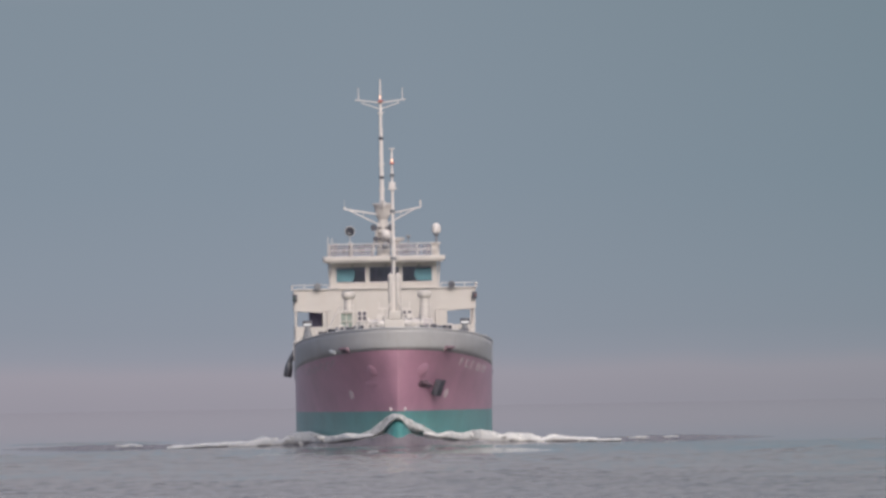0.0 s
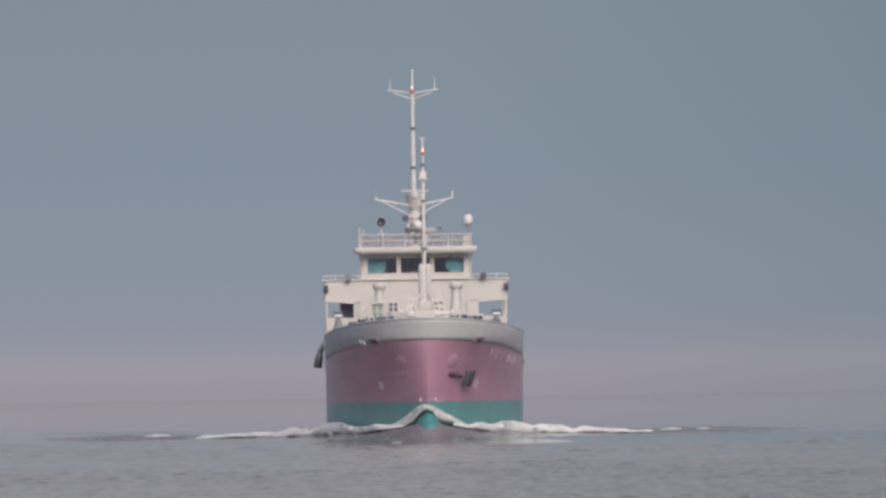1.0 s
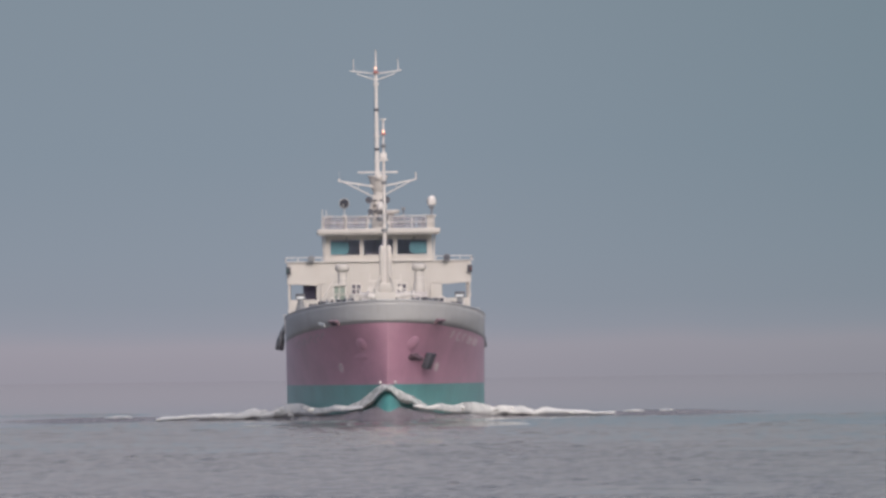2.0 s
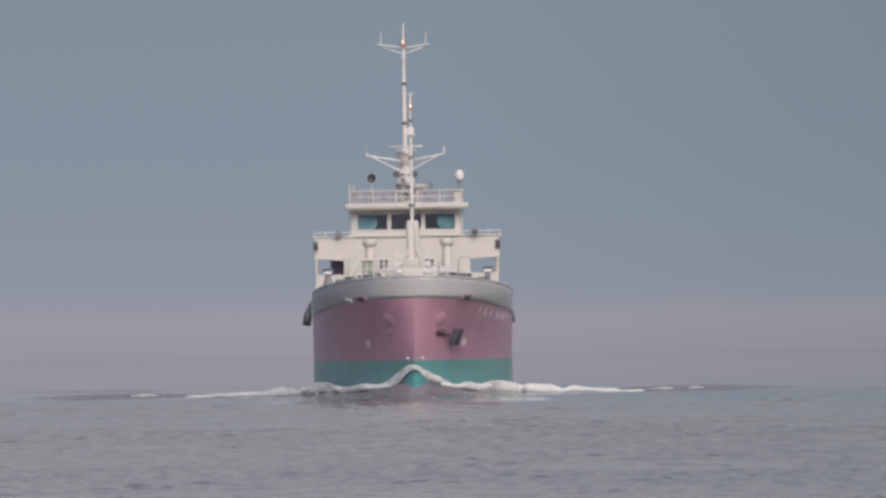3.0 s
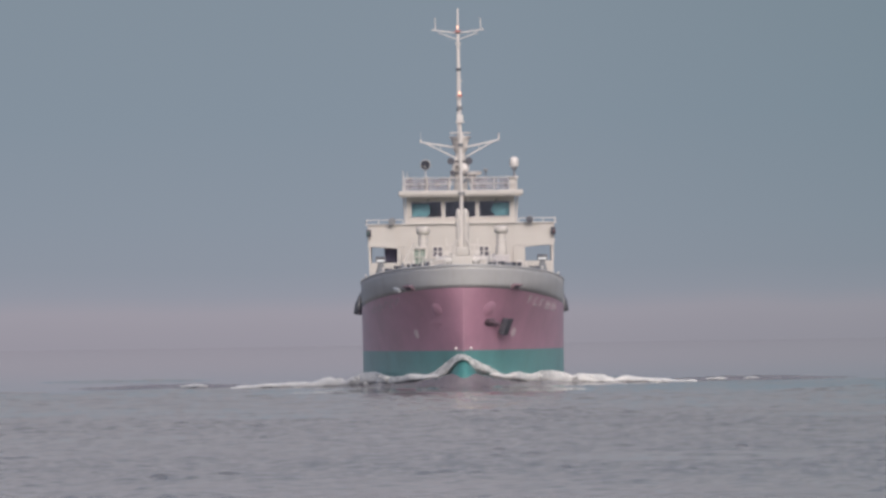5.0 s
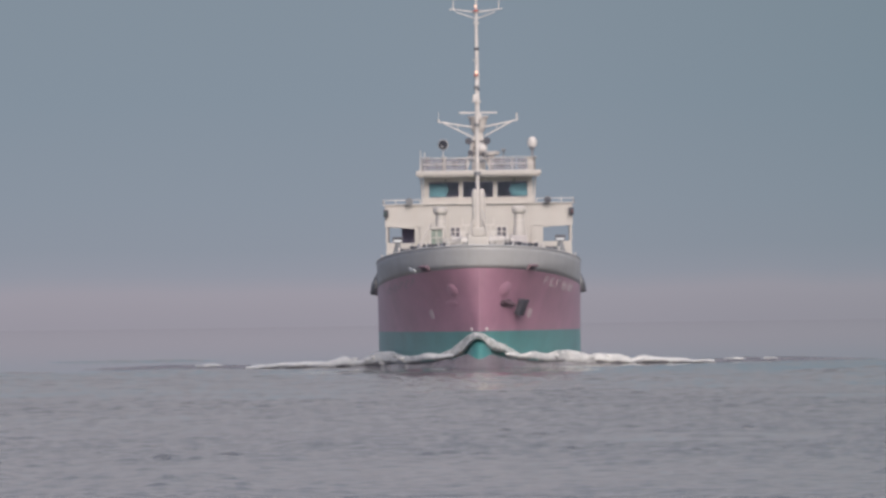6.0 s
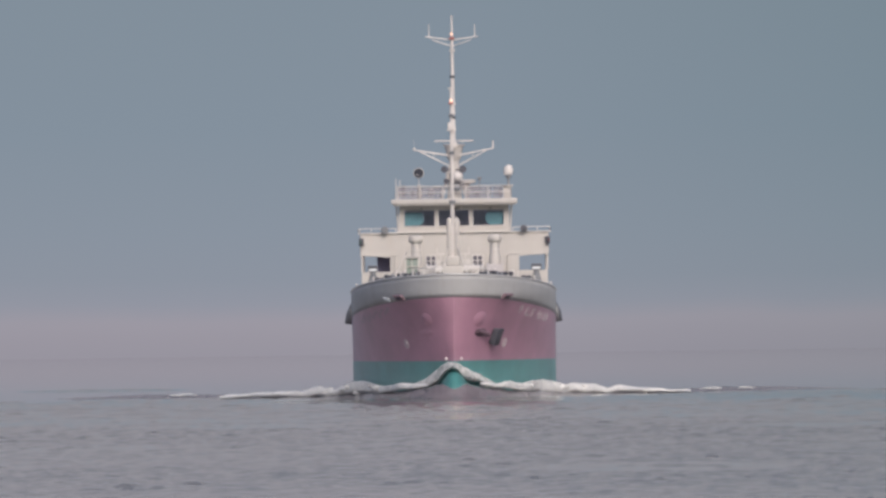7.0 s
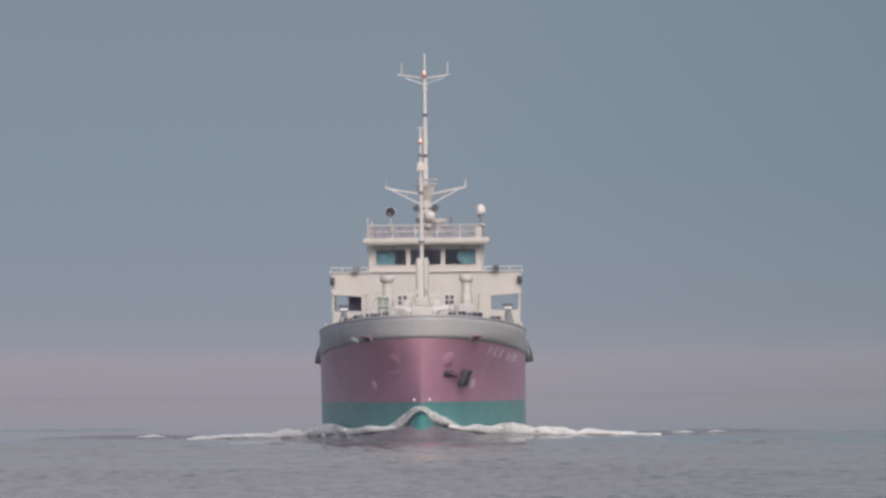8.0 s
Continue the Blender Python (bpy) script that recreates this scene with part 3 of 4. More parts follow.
def compass_deck(ship):
    bm = bmesh.new()
    box(bm, -3.1, 3.14, 44.1, 51.0, 9.25, 9.50, 0.05)
    cd = part("wheelhouse_roof", bm, CREAM, ship, "cream roof slab with a deep fascia")
    part("fascia_lip", made(box, -3.0, 3.04, 44.2, 50.8, 9.18, 9.25), WHITE, cd, smooth=False)
    railing(ship, [(-2.78, 50.6, 9.5), (-2.78, 44.4, 9.5), (2.82, 44.4, 9.5), (2.82, 50.6, 9.5)], 0.63, 2, gap=1.15)
    for x0, x1 in ((-2.76, -1.72), (-1.68, -0.5), (0.55, 1.9), (1.94, 2.44)):
        part("rail_netting", made(box, x0, x1, 44.44, 44.446, 9.52, 10.10), NET, cd, "thin grey netting laced to the railing", smooth=False)
    # aerial whips and a white standpipe at the starboard corner, a locker at the port corner
    for x, h, r in ((-2.86, 1.02, 0.045), (-2.66, 0.95, 0.035)):
        part("whip_aerial", made(rod, (x, 44.5, 9.5), (x, 44.5, 9.5 + h), r, 0.018, 8), WHITE, cd)
    part("standpipe", made(rod, (-1.70, 44.6, 9.5), (-1.70, 44.6, 10.18), 0.13), CREAM, cd, "white standpipe")
    bm = bmesh.new()
    box(bm, 2.46, 2.86, 44.5, 44.9, 9.5, 10.07, 0.04)
    box(bm, 2.36, 2.94, 44.42, 44.98, 10.07, 10.16, 0.03)
    part("aerial_pedestal", bm, CREAM, cd, "white box pedestal")
    for x, z, w, h in ((-2.50, 9.95, 0.12, 0.24), (1.16, 9.75, 0.14, 0.10), (2.30, 9.84, 0.08, 0.18), (-0.62, 10.05, 0.42, 0.09), (1.28, 10.50, 0.11, 0.07), (-1.15, 9.86, 0.16, 0.16), (0.98, 10.02, 0.20, 0.10), (-2.05, 9.80, 0.10, 0.14)):
        bm = bmesh.new()
        box(bm, x - w, x + w, 45.3, 45.6, z - h, z + h, 0.04)
        rod(bm, (x, 45.45, 9.48), (x, 45.45, z - h + 0.02), 0.035, seg=8)
        part("roof_equipment", bm, STAND, cd, "grey equipment box on a stem")
    bm = bmesh.new()
    lathe(bm, (0.68, 46.2, 9.6), [(0.14, -0.1), (0.14, 0.62), (0.40, 0.68), (0.42, 0.82), (0.30, 0.86)], 16)
    part("vent_head", bm, CREAM, cd, "flat mushroom ventilator")


def radome(ship):
    bm = bmesh.new()
    lathe(bm, (2.72, 45.0, 10.62), [(0.15, 0.02), (0.22, 0.07), (0.235, 0.2), (0.23, 0.33), (0.19, 0.44), (0.11, 0.51), (0.02, 0.53)], 18)
    d = part("radome", bm, WHITE, ship, "white satellite aerial dome on a dark stem")
    bm = bmesh.new()
    lathe(bm, (2.72, 45.0, 10.26), [(0.06, -0.1), (0.05, 0.22), (0.13, 0.25), (0.15, 0.36)], 12)
    part("stem", bm, STAND, d, "dark grey stem")


def searchlight(ship):
    x, y, z = -1.73, 45.0, 10.80
    bm = bmesh.new()
    rod(bm, (x, y - 0.14, z), (x, y + 0.2, z), 0.26, 0.16, 22)
    ob = part("searchlight", bm, WHITE, ship, "round searchlight with a dark glass")
    bm = bmesh.new()
    rod(bm, (x, y - 0.17, z), (x, y - 0.14, z), 0.235, seg=22)
    part("lens", bm, LENS, ob, "dark lens")
    bm = bmesh.new()
    rod(bm, (x - 0.09, y - 0.19, z - 0.05), (x + 0.0, y - 0.18, z - 0.14), 0.02, seg=6)
    part("lens_catch", bm, WHITE, ob)
    bm = bmesh.new()
    rod(bm, (x, y + 0.02, 10.2), (x, y + 0.02, z - 0.2), 0.022)
    box(bm, x - 0.14, x + 0.14, y - 0.1, y + 0.14, 9.5, 9.56)
    rod(bm, (x, y + 0.02, 9.5), (x, y + 0.02, 10.25), 0.035)
    part("bracket", bm, WHITE, ob)


def wings(ship):
    for side in (-1, 1):
        bm = bmesh.new()
        box(bm, *sorted((side * 2.74, side * 4.66)), 44.7, 44.78, 6.72, 7.80)
        box(bm, *sorted((side * 4.60, side * 4.68)), 44.78, 49.5, 6.72, 7.80)
        box(bm, *sorted((side * 2.74, side * 4.62)), 44.78, 49.5, 6.70, 6.80)
        w = part("bridge_wing", bm, CREAM, ship, "cream bridge wing with a solid screen", smooth=False)
        part("wing_cap", made(box, *sorted((side * 2.76, side * 4.78)), 44.62, 44.84, 7.80, 7.86, 0.02), WHITE, w)
        railing(ship, [(side * 2.9, 44.75, 7.86), (side * 4.74, 44.75, 7.86), (side * 4.74, 49.4, 7.86)], 0.2, 1, gap=0.62)
        # shaped bracket under the wing's end
        bm = bmesh.new()
        pts = [(3.2, 6.72), (4.68, 6.72), (4.68, 6.80), (3.2, 6.62)]
        vs = [[bm.verts.new((side * x, y, z)) for x, z in pts] for y in (44.66, 44.74)]
        bm.faces.new(vs[0])
        bm.faces.new(vs[1])
        for i in range(4):
            bm.faces.new((vs[0][i], vs[0][(i + 1) % 4], vs[1][(i + 1) % 4], vs[1][i]))
        bmesh.ops.recalc_face_normals(bm, faces=bm.faces)
        part("wing_bracket", bm, CREAM, w, smooth=False)
        # side lamp in its dark box at the end of the wing
        bm = bmesh.new()
        box(bm, *sorted((side * 4.50, side * 4.74)), 44.5, 44.69, 7.22, 7.60, 0.03)
        part("side_lamp_box", bm, DARK, w, "dark side lamp box")
        part("lamp", made(rod, (side * 4.66, 44.47, 7.32), (side * 4.66, 44.47, 7.48), 0.04), SIDE_GLASS if side > 0 else SIDE_GREEN, w)
        # round loudhailer or lamp at the inner end of the wing rail
        bm = bmesh.new()
        x = side * 3.45
        rod(bm, (x, 44.42, 7.98), (x, 44.72, 7.98), 0.19, 0.12, 18)
        rod(bm, (x, 44.66, 7.82), (x, 44.66, 7.9), 0.03, seg=8)
        part("wing_lamp", bm, STAND, w, "grey round deck lamp")
        part("lamp_ring", made(rod, (x, 44.40, 7.98), (x, 44.43, 7.98), 0.15, seg=18), DARK if side > 0 else STAND, w)


def deckhouse(ship):
    bm = bmesh.new()
    y = 44.72
    box(bm, -3.2, 3.2, y, 58.0, 3.2, 6.69)
    box(bm, -2.74, 2.74, y, y + 0.12, 6.69, 7.82)
    h = part("deckhouse", bm, CREAM, ship, "cream steel deckhouse", smooth=False)
    # side screens round the open alleyways
    for side in (-1, 1):
        bm = bmesh.new()
        box(bm, *sorted((side * 3.2, side * 4.62)), y - 0.02, y + 0.06, 3.2, 5.92)
        box(bm, *sorted((side * 4.54, side * 4.64)), y - 0.02, y + 0.10, 5.92, 6.72)
        box(bm, *sorted((side * 4.56, side * 4.64)), y + 0.06, 56.0, 3.2, 5.10)
        part("alleyway_screen", bm, CREAM, h, "cream screen plate with an open alleyway", smooth=False)
        railing(ship, [(side * 4.58, y + 3.0, 5.1), (side * 4.58, 56, 5.1)], 0.9, 3, gap=1.6)
        for yy in (47.5, 52.0):
            part("stanchion", made(rod, (side * 4.55, yy, 5.0), (side * 4.55, yy, 6.72), 0.05, seg=8), WHITE, h)
        if side < 0:
            part("alleyway_locker", made(box, -3.86, -3.22, 46.2, 52, 5.0, 6.66, 0.03), NAVY, h, "dark blue locker in the alleyway")
    part("front_ledge", made(box, -2.74, 2.74, 44.60, 44.74, 7.82, 7.88, 0.015), WHITE, h, "narrow ledge under the wheelhouse windows")
    # two small square windows with a cross bar
    for x in (-1.18, 1.14):
        bm = bmesh.new()
        for a in ((x - 0.27, x + 0.27, 6.14, 6.20), (x - 0.27, x + 0.27, 6.66, 6.715), (x - 0.27, x - 0.22, 6.2, 6.66), (x + 0.22, x + 0.27, 6.2, 6.66), (x - 0.03, x + 0.03, 6.2, 6.66), (x - 0.22, x + 0.22, 6.41, 6.45)):
            box(bm, a[0], a[1], y - 0.07, y + 0.01, a[2], a[3])
        w = part("house_window", bm, WHITE, ship, "small white four-pane window", smooth=False)
        part("pane", made(box, x - 0.22, x + 0.22, y - 0.03, y - 0.004, 6.2, 6.66), PANE, w, "dark pane", smooth=False)
    # pipes and seams down the front
    for x, z0, z1 in ((-2.95, 3.3, 6.7), (2.62, 3.3, 6.7)):
        part("drain_pipe", made(rod, (x, y - 0.06, z0), (x, y - 0.06, z1), 0.035, seg=8), CREAM, h)
    # lockers standing before the front
    for x, w2, top in ((1.98, 0.42, 6.30), (-0.35, 0.34, 6.12), (0.30, 0.26, 5.98)):
        part("front_locker", made(box, x - w2, x + w2, 44.0, 44.5, 3.5, top, 0.05), LOCKER, h, "dull mauve painted locker")


def ventilators(ship):
    for x in (-1.90, 2.00):
        bm = bmesh.new()
        lathe(bm, (x, 41.5, 3.6), [(0.28, 0), (0.28, 2.5), (0.31, 2.62), (0.29, 3.0), (0.24, 3.16), (0.24, 3.70), (0.33, 3.76), (0.36, 3.82), (0.36, 4.00), (0.32, 4.06), (0.15, 4.10)], 18)
        v = part("ventilator", bm, CREAM, ship, "cream mushroom ventilator with two caps")
        if x > 0:
            part("vent_coaming", made(box, x - 0.42, x + 0.40, 40.6, 41.1, 3.6, 6.24, 0.05), LOCKER, v, "dull mauve box coaming")
        part("clamp_ring", made(rod, (x, 41.5, 6.95), (x, 41.5, 7.00), 0.262, seg=18), WHITE, v)


def floodlights(ship):
    for side in (-1, 1):
        x, y = side * 4.04, 40.5
        bm = bmesh.new()
        lathe(bm, (x, y, 3.6), [(0.38, 0.0), (0.33, 1.5), (0.14, 2.24), (0.12, 2.34)], 8)
        st = part("floodlight", bm, STAND, ship, "floodlight on a tapered grey pedestal")
        bm = bmesh.new()
        box(bm, x - 0.25, x + 0.25, y - 0.14, y + 0.16, 5.93, 6.23, 0.03)
        part("head", bm, DARK, st, "dark lamp housing")
        part("lamp_glass", made(box, x - 0.20, x + 0.20, y - 0.16, y - 0.138, 5.97, 6.08), FAINT_GLOW, st, "bright lamp glass", smooth=False)


def foremast(ship):
    x, y = 0.01, 8.0
    bm = bmesh.new()
    box(bm, x - 0.72, x + 0.72, y - 0.5, y + 0.7, 4.5, 5.4, 0.05)
    fm = part("foremast_house", bm, CREAM, ship, "cream mast house on the forecastle")
    for dx, r in ((-0.16, 0.13), (0.19, 0.155)):
        bm = bmesh.new()
        lathe(bm, (x + dx, y, 5.3), [(r, 0), (r, 2.9), (r * 0.9, 3.06), (r * 0.55, 3.16), (0.02, 3.19)], 16)
        part("king_post", bm, CREAM, fm, "round-topped cream king post")
    for k, (z, w) in enumerate(((6.74, 0.80), (6.40, 0.62), (5.98, 0.95))):
        bm = bmesh.new()
        box(bm, x - w, x + w, y + 0.18, y + 0.6, z - 0.03, z + 0.03)
        for sx in (-1, 1):
            rod(bm, (x + sx * w * 0.95, y + 0.25, z), (x + sx * w * 0.95, y + 0.25, z + 0.32), 0.02, seg=6)
        part("mast_platform", bm, WHITE, fm, "small platform with low rails", smooth=False)
    bm = bmesh.new()
    box(bm, x - 0.52, x + 0.50, y - 0.35, y + 0.1, 5.3, 6.18, 0.06)
    box(bm, x - 0.30, x + 0.32, y - 0.30, y + 0.1, 6.18, 6.62, 0.06)
    for sx in (-1, 1):
        rod(bm, (x + sx * 0.5, y - 0.3, 6.15), (x + sx * 0.24, y - 0.2, 7.0), 0.05, seg=8)
    wb = part("winch_block", bm, CREAM, fm, "cream derrick winch housing at the mast foot")
    for sx in (-1, 1):
        part("winch_drum", made(rod, (x + sx * 0.50, y - 0.15, 5.98), (x + sx * 0.86, y - 0.15, 5.98), 0.16, 0.19, 14), WHITE, wb, "white winch drum")
        part("hand_wheel", made(rod, (x + sx * 0.74, y - 0.3, 6.36), (x + sx * 0.74, y - 0.26, 6.36), 0.13, seg=14), WHITE, wb)
        part("wheel_stem", made(rod, (x + sx * 0.74, y - 0.24, 5.9), (x + sx * 0.74, y - 0.24, 6.36), 0.03, seg=8), WHITE, wb)
    bm = bmesh.new()
    lathe(bm, (x, y, 5.3), [(0.10, 0), (0.09, 3.5), (0.075, 7.3), (0.06, 7.5), (0.05, 9.35), (0.035, 9.4)], 14)
    pl = part("mast_pole", bm, WHITE, ship, "slim white pole mast")
    bm = bmesh.new()
    box(bm, x - 0.17, x + 0.15, y - 0.16, y + 0.16, 12.72, 13.04, 0.03)
    box(bm, x - 0.22, x + 0.22, y - 0.2, y + 0.2, 12.66, 12.72)
    part("junction_box", bm, WHITE, pl)
    for z, r in ((9.15, 0.16), (11.5, 0.13), (13.3, 0.12)):
        part("mast_band", made(rod, (x, y, z), (x, y, z + 0.16), r), STAND, pl, "grey fitting")
    bm = bmesh.new()
    lathe(bm, (x, y - 0.16, 14.02), [(0.035, 0), (0.05, 0.03), (0.05, 0.11), (0.03, 0.14)], 12)
    part("masthead_light", bm, LAMP, pl, "lit orange-white masthead light")
    part("light_bracket", made(box, x - 0.12, x + 0.12, y - 0.2, y + 0.04, 13.94, 14.0), SIDE_RED, pl, "red painted bracket")
    part("mast_cap", made(box, x - 0.15, x + 0.15, y - 0.12, y + 0.12, 14.66, 14.72, 0.02), WHITE, pl)


def main_mast(ship):
    y = 48.6
    bm = bmesh.new()
    # tapered tower on splayed legs
    lathe(bm, (0.03, y, 9.6), [(0.36, -0.1), (0.33, 0.75), (0.26, 1.55), (0.24, 1.8), (0.34, 1.95), (0.45, 2.5), (0.45, 2.52)], 10)
    mm = part("radar_mast", bm, CREAM, ship, "cream radar mast with crosstrees and lamps")
    for sx in (-1, 1):
        part("mast_leg", made(rod, (sx * 0.62, y - 0.5, 9.5), (sx * 0.16, y - 0.1, 11.2), 0.075), CREAM, mm)
    part("platform", made(lathe, (0.03, y, 12.12), [(0.48, 0), (0.54, 0.05), (0.54, 0.11), (0.4, 0.12)], 14), WHITE, mm)
    part("platform", made(lathe, (0.03, y, 10.72), [(0.40, 0), (0.44, 0.05), (0.44, 0.1), (0.3, 0.12)], 14), WHITE, mm)
    part("aerial_ball", made(ball, (0.20, y - 0.55, 10.62), 0.27), WHITE, mm, "white aerial ball")
    part("lower_ball", made(ball, (0.12, y - 0.6, 10.05), 0.20, 1, 1, 1), STAND, mm, "grey horn cover")
    for x, z, r in ((-0.46, 10.98, 0.17), (0.46, 10.98, 0.18), (-0.38, 10.4, 0.13), (0.52, 10.2, 0.12)):
        bm = bmesh.new()
        rod(bm, (x, y - 0.75, z), (x, y - 0.35, z), r, r * 0.6, 14)
        rod(bm, (x, y - 0.45, z), (0.05, y - 0.2, z - 0.02), 0.035, seg=8)
        part("horn", bm, DARK, mm, "dark grey horn")
    # lower crosstree: a sloping arm and a brace to each side, with a small upright
    for sx, tip in ((-1, 11.97), (1, 12.01)):
        bm = bmesh.new()
        rod(bm, (0.2 * sx, y - 0.2, 11.66), (sx * 1.98, y - 0.2, tip), 0.045, 0.035, 8)
        rod(bm, (0.2 * sx, y - 0.2, 11.14), (sx * 1.70, y - 0.2, tip - 0.07), 0.032, seg=8)
        rod(bm, (sx * 1.0, y - 0.2, 11.86), (sx * 0.95, y - 0.2, 11.62), 0.02, seg=6)
        if sx > 0:
            rod(bm, (sx * 1.97, y - 0.2, tip - 0.04), (sx * 1.97, y - 0.2, tip + 0.36), 0.04, seg=8)
        else:
            rod(bm, (sx * 1.95, y - 0.2, tip - 0.02), (sx * 1.95, y - 0.2, tip + 0.11), 0.06, seg=8)
            rod(bm, (sx * 1.95, y - 0.2, tip + 0.1), (sx * 1.95, y - 0.2, tip + 0.50), 0.007, seg=5)
        part("crosstree_arm", bm, WHITE, mm, "white braced crosstree arm")
    # pole with rings, lamps and the upper crosstree
    bm = bmesh.new()
    lathe(bm, (0.0, y, 12.0), [(0.13, 0), (0.11, 1.4), (0.10, 3.0), (0.08, 4.9), (0.07, 5.45), (0.05, 5.5), (0.04, 6.65)], 12)
    pl = part("mast_pole", bm, WHITE, ship, "slim white upper pole")
    for z in (13.5, 15.52):
        part("mast_band", made(rod, (0, y, z), (0, y, z + 0.14), 0.12), DARK, pl, "dark band")
    for z in (12.9, 14.2, 16.85):
        part("mast_collar", made(rod, (0, y, z), (0, y, z + 0.10), 0.15), WHITE, pl)
    for sx in (-1, 1):
        bm = bmesh.new()
        rod(bm, (0, y, 17.42), (sx * 1.32, y, 17.60), 0.035, 0.028, 8)
        rod(bm, (0, y, 17.10), (sx * 0.98, y, 17.44), 0.026, seg=8)
        rod(bm, (sx * 1.14, y, 17.55), (sx * 1.14, y, 18.22), 0.030, 0.016, 8)
        part("upper_arm", bm, WHITE, mm, "white upper crosstree arm")
    bm = bmesh.new()
    lathe(bm, (-0.02, y - 0.14, 17.66), [(0.03, 0), (0.045, 0.03), (0.045, 0.10), (0.025, 0.13)], 12)
    part("masthead_light", bm, LAMP, pl, "lit masthead light")
    part("light_bracket", made(box, -0.13, 0.13, y - 0.2, y + 0.05, 17.48, 17.56), SIDE_RED, pl, "red painted bracket")


def radar_scanner(ship):
    """The turning radar beam; its space is that of the ship."""
    bm = bmesh.new()
    box(bm, -1.03, 1.03, -0.06, 0.06, 0.0, 0.085, 0.03)
    sc = part("radar_scanner", bm, WHITE, ship, "white turning radar scanner beam")
    part("gearbox", made(lathe, (0, 0, -0.3), [(0.17, 0), (0.19, 0.05), (0.17, 0.26), (0.06, 0.31)], 14), WHITE, sc)
    sc.location = (0.03, 48.2, 12.35)
    return sc


def foredeck_gear(ship):
    """Windlass drums, bollards, rollers and goosenecks whose tops show over the bulwark."""
    for x in (-2.35, 1.75):
        bm = bmesh.new()
        rod(bm, (x - 0.55, 7.4, 5.45), (x + 0.55, 7.4, 5.45), 0.26, seg=16)
        for k in (-0.55, -0.1, 0.4, 0.6):
            rod(bm, (x + k - 0.04, 7.4, 5.45), (x + k + 0.04, 7.4, 5.45), 0.42, seg=18)
        box(bm, x - 0.7, x + 0.75, 7.1, 7.8, 4.5, 5.2, 0.05)
        w = part("windlass", bm, STAND, ship, "grey mooring windlass")
        part("warping_head", made(rod, (x + 0.72, 7.4, 5.45), (x + 1.0, 7.4, 5.45), 0.2, 0.27, 14), DARK, w, "dark warping head")
    def over_rail(x):
        return rail_line(13 * (1 - math.sqrt(1 - (x / BEAM) ** 2)))
    first = None
    for x, y, up in ((-3.5, 11.0, 0.16), (-3.05, 10.0, 0.22), (-2.55, 9.4, 0.24), (-2.1, 9.0, 0.20), (-1.75, 8.8, 0.24), (1.5, 8.2, 0.18), (1.85, 8.4, 0.25), (2.3, 8.8, 0.22), (2.65, 9.2, 0.26), (3.5, 11.0, 0.18)):
        m = Matrix.Translation((x, y, over_rail(x) + up - 0.08))
        if first is None:
            bm = bmesh.new()
            for dx in (-0.13, 0.13):
                lathe(bm, (dx, 0, -1.0), [(0.09, 0), (0.09, 0.92), (0.135, 0.96), (0.135, 1.04), (0.08, 1.08)], 12)
            box(bm, -0.3, 0.3, -0.16, 0.16, -1.0, -0.9)
            first = part("bollard", bm, DARK, ship, "dark twin bollard")
            first.matrix_local = m
        else:
            again(first, m)
    for x, y in ((-2.62, 8.8), (2.80, 9.2)):
        bm = bmesh.new()
        c = Vector((x, y, 5.72))
        pts = [c + Vector((0.13 * math.cos(a), 0, 0.13 * math.sin(a) + 0.05)) for a in np.linspace(0, math.pi, 9)]
        pts = [pts[0] - Vector((0, 0, 1.1))] + pts + [pts[-1] - Vector((0, 0, 0.3))]
        for a, c2 in zip(pts, pts[1:]):
            rod(bm, a, c2, 0.055, seg=10)
        part("gooseneck_vent", bm, WHITE, ship, "white gooseneck air pipe")
    for x, y, up in ((-3.85, 11.5, 0.22), (-3.3, 10.6, 0.30), (-2.32, 9.2, 0.34), (-1.30, 8.4, 0.24), (-0.62, 5.5, 0.16), (0.62, 5.5, 0.22), (1.22, 8.0, 0.36), (2.02, 8.6, 0.30), (3.12, 10.2, 0.26), (3.9, 11.6, 0.20)):
        bm = bmesh.new()
        top = over_rail(x) + up
        rod(bm, (x, y, top - 1.2), (x, y, top), 0.032, seg=8)
        ball(bm, (x, y, top), 0.05, u=8, v=6)
        part("deck_stanchion", bm, WHITE, ship, "short white deck stanchion")
    for x in (-0.82, 1.02):
        bm = bmesh.new()
        rod(bm, (x - 0.40, 10.5, 5.98), (x + 0.40, 10.5, 5.98), 0.20, seg=16)
        for k in (-0.42, 0.0, 0.42):
            rod(bm, (x + k - 0.03, 10.5, 5.98), (x + k + 0.03, 10.5, 5.98), 0.30, seg=18)
        box(bm, x - 0.30, x + 0.30, 10.3, 10.8, 4.6, 5.9, 0.04)
        wn2 = part("mooring_winch", bm, WHITE, ship, "white painted mooring winch drum")
        part("winch_brake", made(rod, (x + 0.3, 10.15, 5.7), (x + 0.3, 10.15, 6.42), 0.02, seg=6), STAND, wn2)
    # thin jack rails and light poles at the forecastle head
    railing(ship, [(-1.9, 5.0, 4.8), (-0.8, 4.0, 4.8)], 1.25, 3, r=0.028, post_r=0.032, gap=0.5)
    railing(ship, [(0.7, 4.0, 4.8), (1.7, 5.0, 4.8)], 1.22, 3, r=0.028, post_r=0.032, gap=0.6)
    # catwalk rails amidships and a sloping ladder before the house front
    railing(ship, [(-1.5, 22.0, 4.8), (-1.5, 40.0, 4.8)], 1.30, 3, r=0.025, post_r=0.03, gap=2.2, name="catwalk_rail")
